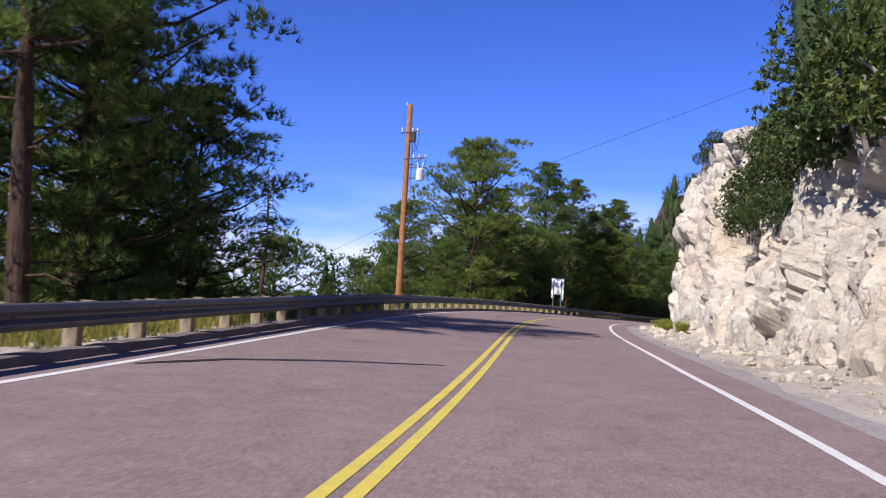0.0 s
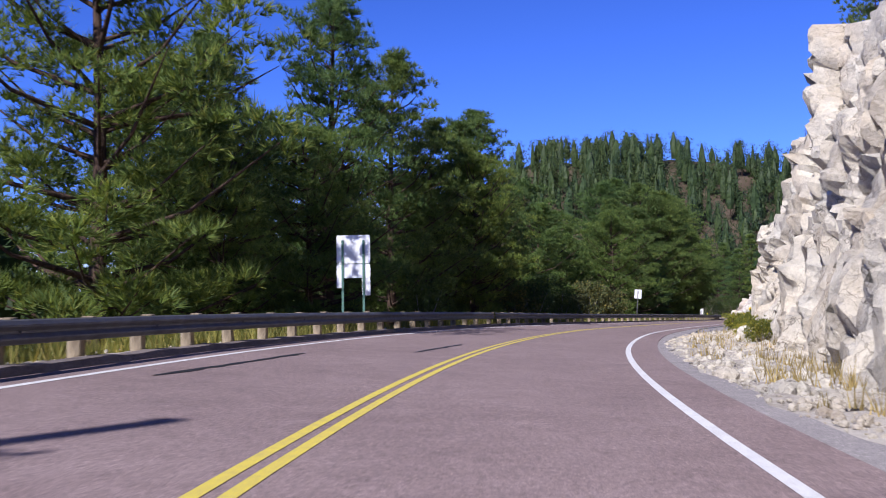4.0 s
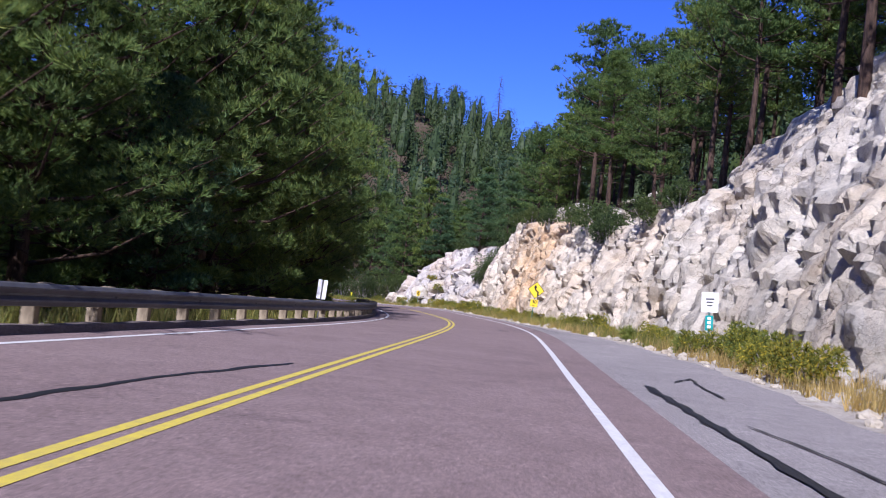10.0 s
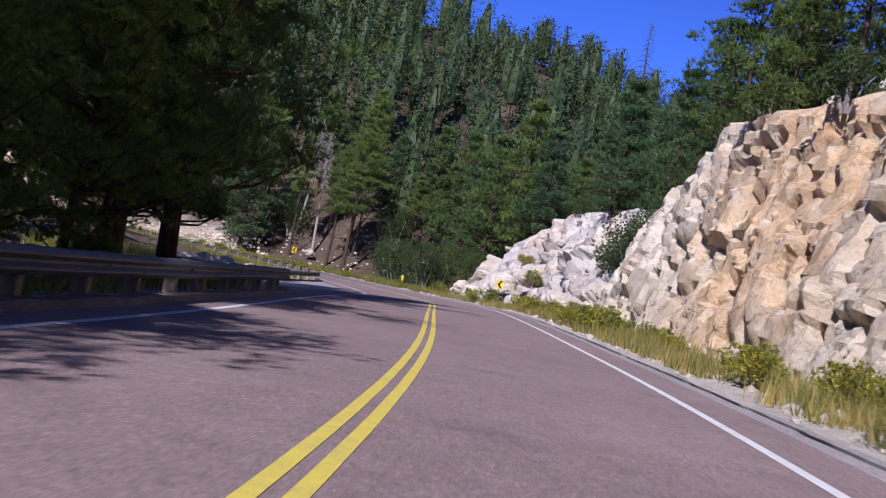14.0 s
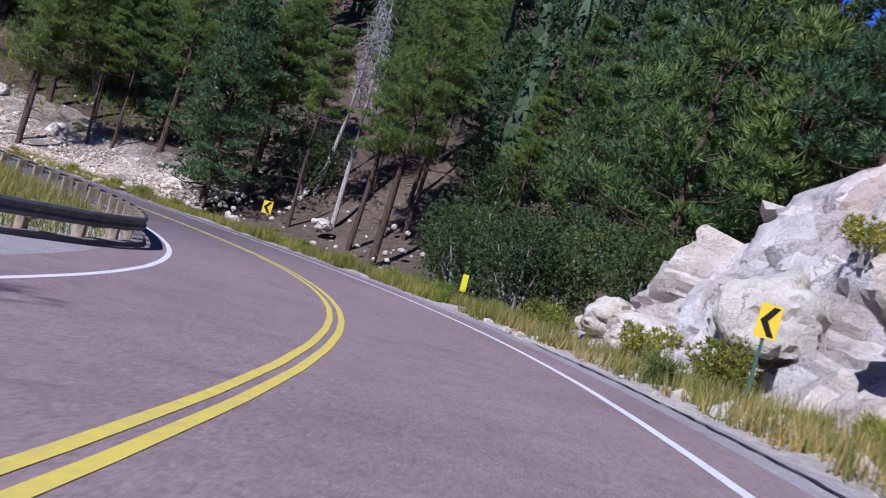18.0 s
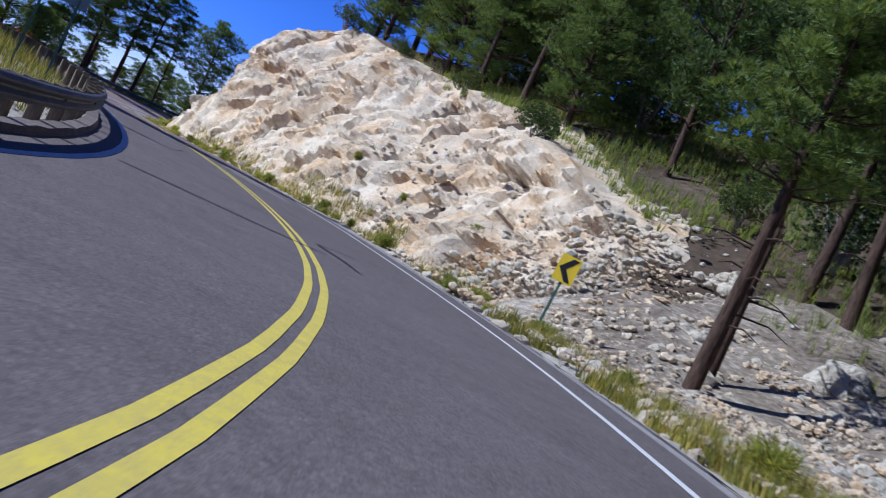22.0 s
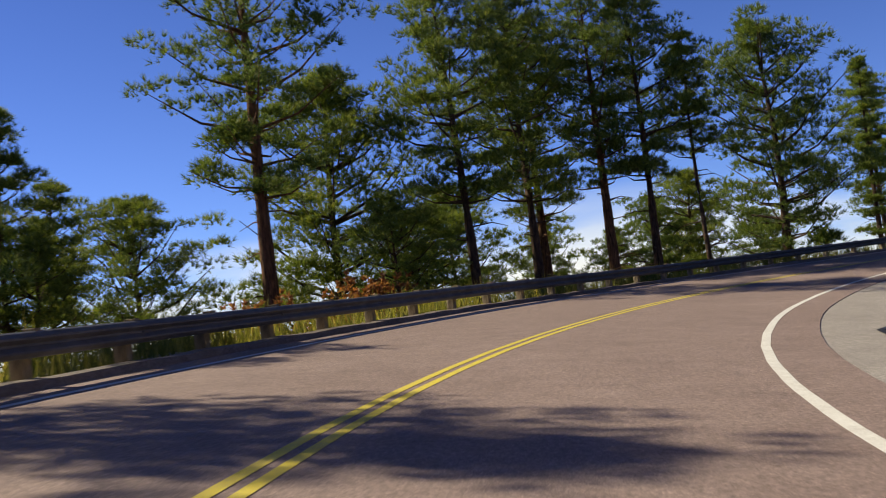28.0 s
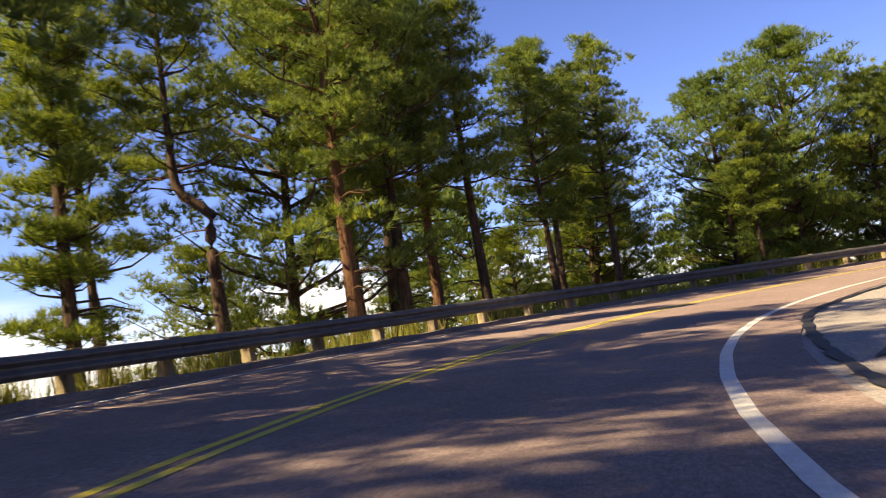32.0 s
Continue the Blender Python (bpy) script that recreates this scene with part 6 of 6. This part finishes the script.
def pebbles(name, n, s0, s1, lat_fn, r_lo, r_hi, label, mat, seed, up=0.0):
    rng = np.random.default_rng(seed)
    s = rng.uniform(s0, s1, n)
    la = lat_fn(s, rng.uniform(0, 1, n))
    p = at(s, la)
    p[:, 2] = land(p[:, 0], p[:, 1]) - 0.01 + up
    r = r_lo * (r_hi / r_lo) ** (rng.uniform(0, 1, n) ** 2.2)
    t = ICO[None] * (r[:, None, None, None] * rng.uniform(0.6, 1.3, (n, 1, 1, 3)))
    a = rng.uniform(0, 6.28, n)
    rot = np.zeros((n, 3, 3))
    rot[:, 0, 0], rot[:, 0, 1], rot[:, 1, 0], rot[:, 1, 1], rot[:, 2, 2] = np.cos(a), -np.sin(a), np.sin(a), np.cos(a), 0.75
    t = np.einsum("nij,nfvj->nfvi", rot, t) + p[:, None, None]
    ob = new(name, tri_mesh(name, t.reshape(-1, 3, 3), mat))
    tagged(ob, label, "stones", kind="stuff")


toe_r = lambda s: np.interp(s, FACE[:, 0], FACE[:, 1])
pebbles("rubble", 4200, 10, 256, lambda s, u: edge_r(s) + 0.15 + (toe_r(s) - edge_r(s)) * u ** 0.8, 0.025, 0.22, "pale broken stones at the foot of the rock", M_ROCK, 3)
pebbles("rubble", 1500, 284, 350, lambda s, u: edge_r(s) + 0.1 + (toe_r(s) + 4.0 - edge_r(s)) * u, 0.03, 0.28, "pale broken stones below the rock slope", M_ROCK_W, 4)
pebbles("rubble", 1500, 282, 305, lambda s, u: 5.6 + 9 * u ** 1.3, 0.03, 0.24, "scattered pale stones on the forest slope", M_ROCK, 5, 0.10)
pebbles("rubble", 6500, 283, 303, lambda s, u: edge_r(s) + 0.5 + 7.5 * u ** 1.1, 0.02, 0.15, "pale broken stones covering the bank", M_ROCK_T, 9, 0.15)
pebbles("gravel", 3800, 56, 136, lambda s, u: edge_r(s) - 0.1 + (toe_r(s) - edge_r(s)) * u, 0.015, 0.11, "white crushed stones along the pullout", M_ROCK, 10)
pebbles("rubble", 400, 262, 305, lambda s, u: 8 + 14 * u, 0.06, 0.35, "scattered pale stones under the pines", M_ROCK, 8)
pebbles("rubble", 900, 120, 230, lambda s, u: toe_r(s) + 5 + 14 * u, 0.06, 0.5, "scattered pale stones above the rock", M_ROCK, 6)
pebbles("gravel", 1500, -20, 470, lambda s, u: -edge_l(s) - 0.1 - 1.4 * u, 0.015, 0.09, "pale gravel under the guard rail", M_ROCK, 7)


# ---- grass ----
def grass(name, n, s0, s1, lat_fn, h, label, mat, seed, blades=7, half=0.012):
    rng = np.random.default_rng(seed)
    s = rng.uniform(s0, s1, n)
    la = lat_fn(s, rng.uniform(0, 1, n))
    p = at(s, la)
    keep = noise_mask(p)
    p = p[keep]
    p[:, 2] = land(p[:, 0], p[:, 1]) - 0.03
    hh = h * rng.uniform(0.5, 1.3, len(p))
    c = np.repeat(p, blades, 0) + rng.normal(size=(len(p) * blades, 3)) * np.array([0.07, 0.07, 0])
    d = unit(rng, len(c)) * 0.38 + np.array([0, 0, 1.0])
    side = np.cross(d, unit(rng, len(c)))
    side /= np.linalg.norm(side, axis=1)[:, None]
    ln = np.repeat(hh, blades)[:, None]
    ob = new(name, tri_mesh(name, np.stack([c - side * half, c + side * half, c + d * ln], 1), mat))
    tagged(ob, label, "grass", kind="stuff")


def noise_mask(p):
    v = np.sin(p[:, 0] * 0.9 + 1.7 * np.sin(p[:, 1] * 0.5)) + np.sin(p[:, 1] * 1.1 + 1.3 * np.sin(p[:, 0] * 0.7))
    return v > -0.9


off_r = lambda a, b: (lambda s, u: edge_r(s) + a + (b - a) * u)
off_l = lambda a, b: (lambda s, u: -edge_l(s) - a - (b - a) * u)
grass("grass", 5200, -20, 120, off_l(0.35, 2.6), 0.45, "yellow-green grass behind the guard rail", M_GRASS, 11, 8)
grass("grass", 3000, 120, 215, off_l(0.35, 2.6), 0.42, "yellow-green grass behind the guard rail", M_GRASS, 12, 8)
grass("grass", 6000, 215, 345, off_l(0.3, 6.0), 0.45, "yellow-green grass on the bank inside the bend", M_GRASS, 13, 8)
grass("grass", 5000, 335, 470, off_l(0.3, 2.2), 0.55, "tall sunlit yellow grass behind the guard rail", M_GRASS, 14, 8)
grass("grass", 500, 52, 132, lambda s, u: toe_r(s) - 0.2 - (toe_r(s) - edge_r(s) - 0.5) * u ** 1.6, 0.28, "dry yellow grass at the foot of the rock", M_STRAW, 15, 7)
grass("grass", 3600, 136, 256, lambda s, u: edge_r(s) + 0.5 + (toe_r(s) - edge_r(s) - 0.4) * u, 0.32, "dry yellow-green grass below the rock", M_STRAW, 16, 7)
grass("grass", 3400, 160, 256, lambda s, u: edge_r(s) + 0.5 + (toe_r(s) - edge_r(s) - 0.4) * u, 0.40, "green grass below the rock", M_GRASS, 17, 7)
grass("grass", 4200, 254, 296, off_r(0.25, 1.9), 0.34, "green and yellow grass strip beside the road", M_GRASS, 18, 8)
grass("grass", 2600, 256, 277, off_r(1.2, 5.2), 0.40, "green and straw grass at the edge of the forest", M_GRASS, 21, 7)
grass("grass", 1600, 300, 350, off_r(0.5, 2.0), 0.36, "sparse green grass below the rock slope", M_GRASS, 19, 7)
grass("grass", 4200, 292, 322, lambda s, u: 13 + 17 * u, 0.42, "green grass on the slope under the pines", M_TUFT, 22, 8, 0.02)
grass("grass", 2500, 298, 345, lambda s, u: toe_r(s) + 9 + 12 * u, 0.35, "grey-green grass on top of the rock", M_GRASS, 20, 7)


# ---- the deeper and the far woods, one mass for each kind ----
def shingles(rng, c, out, k, size):
    """Small leaf sprays that lie over the crown, turned outwards."""
    n = len(c) * k
    cc = np.repeat(c, k, 0) + rng.normal(size=(n, 3)) * 0.3 * size
    nn = np.repeat(out, k, 0) + unit(rng, n) * 0.55
    nn /= np.linalg.norm(nn, axis=1)[:, None]
    e1 = np.cross(nn, unit(rng, n))
    e1 /= np.linalg.norm(e1, axis=1)[:, None] + 1e-6
    e2 = np.cross(nn, e1)
    r = size * rng.uniform(0.5, 1.1, (n, 1))
    return np.stack([cc + e1 * r, cc - e1 * r * 0.5 + e2 * r * 0.32, cc - e1 * r * 0.5 - e2 * r * 0.32], 1)


def woods(places, seed, label, mat, lo=8, hi=13.5, pads=32, per=17, leaf=0.42, fat=(0.20, 0.29)):
    """A mass of trees, each a trunk and pads of small leaf sprays."""
    rng = np.random.default_rng(seed)
    pts = np.array(places)
    z = land(pts[:, 0], pts[:, 1])
    out, inner, stems = [], [], []
    for (a, b), c in zip(pts, z):
        H = rng.uniform(lo, hi)
        low = rng.choice([0.10, 0.2, 0.33])
        wide = H * rng.uniform(*fat)
        dome = rng.random() < 0.7

        def girth(v):
            return np.sin(np.pi * (0.22 + 0.74 * v)) ** 0.9 if dome else (1 - v) ** 0.8 * np.minimum(1, v * 4 + 0.45)

        # an added hull, closed and uneven; its dark green stands in for shade
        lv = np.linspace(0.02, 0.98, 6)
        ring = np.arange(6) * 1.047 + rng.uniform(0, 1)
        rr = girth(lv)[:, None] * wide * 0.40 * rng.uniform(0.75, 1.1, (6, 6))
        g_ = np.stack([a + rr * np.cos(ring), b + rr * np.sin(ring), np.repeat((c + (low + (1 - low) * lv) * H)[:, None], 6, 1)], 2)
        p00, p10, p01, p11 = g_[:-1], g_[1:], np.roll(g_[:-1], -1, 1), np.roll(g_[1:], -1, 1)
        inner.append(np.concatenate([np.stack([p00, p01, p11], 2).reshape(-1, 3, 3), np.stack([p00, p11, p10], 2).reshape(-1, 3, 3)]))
        v = (np.arange(pads) + rng.uniform(0, 1, pads)) / pads
        u = low + (1 - low) * v
        az = np.arange(pads) * 2.4 + rng.uniform(-0.6, 0.6, pads)
        rr = girth(v) * wide * rng.uniform(0.4, 1.12, pads)
        p0 = np.stack([a + rr * np.cos(az), b + rr * np.sin(az), c + u * H], 1)
        d = unit(rng, pads * per)
        size = wide * 0.40 * np.repeat(rng.uniform(0.55, 1.4, pads), per)[:, None]
        p = np.repeat(p0, per, 0) + d * size * np.array([1.0, 1.0, 0.75]) * rng.uniform(0.75, 1.05, (pads * per, 1))
        out.append(shingles(rng, p, d, 1, leaf))
        r0 = 0.014 * H
        ring = [np.array([a + r0 * math.cos(k * 2.094), b + r0 * math.sin(k * 2.094), c - 0.5]) for k in range(3)]
        tip = np.array([a, b, c + H * 0.95])
        stems += [np.stack([ring[k], ring[(k + 1) % 3], tip]) for k in range(3)]
    ob = new("distant_trees", tri_mesh("distant_trees", np.concatenate(out), mat))
    tagged(ob, label, "woods", kind="stuff")
    ob = new("distant_trees", tri_mesh("distant_trees", np.concatenate(inner), M_HULL_SHADE))
    tagged(ob, "dark hulls in the distant crowns, coloured as shaded inner foliage", "woods", kind="stuff")
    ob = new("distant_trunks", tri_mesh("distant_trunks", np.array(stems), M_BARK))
    tagged(ob, "dark trunks inside the pine forest", "tree trunks", kind="stuff")


def scatter(n, seed, area, inner=62):
    rng = np.random.default_rng(seed)
    x0, x1, y0, y1 = area
    x, y = rng.uniform(x0, x1, n), rng.uniform(y0, y1, n)
    s, la = to_road(x, y)
    u = (x - 62) * 0.62 + (y - 268) * 0.78
    keep = ((la > inner) | (la < -56)) & (u < 150)
    return list(zip(x[keep], y[keep]))


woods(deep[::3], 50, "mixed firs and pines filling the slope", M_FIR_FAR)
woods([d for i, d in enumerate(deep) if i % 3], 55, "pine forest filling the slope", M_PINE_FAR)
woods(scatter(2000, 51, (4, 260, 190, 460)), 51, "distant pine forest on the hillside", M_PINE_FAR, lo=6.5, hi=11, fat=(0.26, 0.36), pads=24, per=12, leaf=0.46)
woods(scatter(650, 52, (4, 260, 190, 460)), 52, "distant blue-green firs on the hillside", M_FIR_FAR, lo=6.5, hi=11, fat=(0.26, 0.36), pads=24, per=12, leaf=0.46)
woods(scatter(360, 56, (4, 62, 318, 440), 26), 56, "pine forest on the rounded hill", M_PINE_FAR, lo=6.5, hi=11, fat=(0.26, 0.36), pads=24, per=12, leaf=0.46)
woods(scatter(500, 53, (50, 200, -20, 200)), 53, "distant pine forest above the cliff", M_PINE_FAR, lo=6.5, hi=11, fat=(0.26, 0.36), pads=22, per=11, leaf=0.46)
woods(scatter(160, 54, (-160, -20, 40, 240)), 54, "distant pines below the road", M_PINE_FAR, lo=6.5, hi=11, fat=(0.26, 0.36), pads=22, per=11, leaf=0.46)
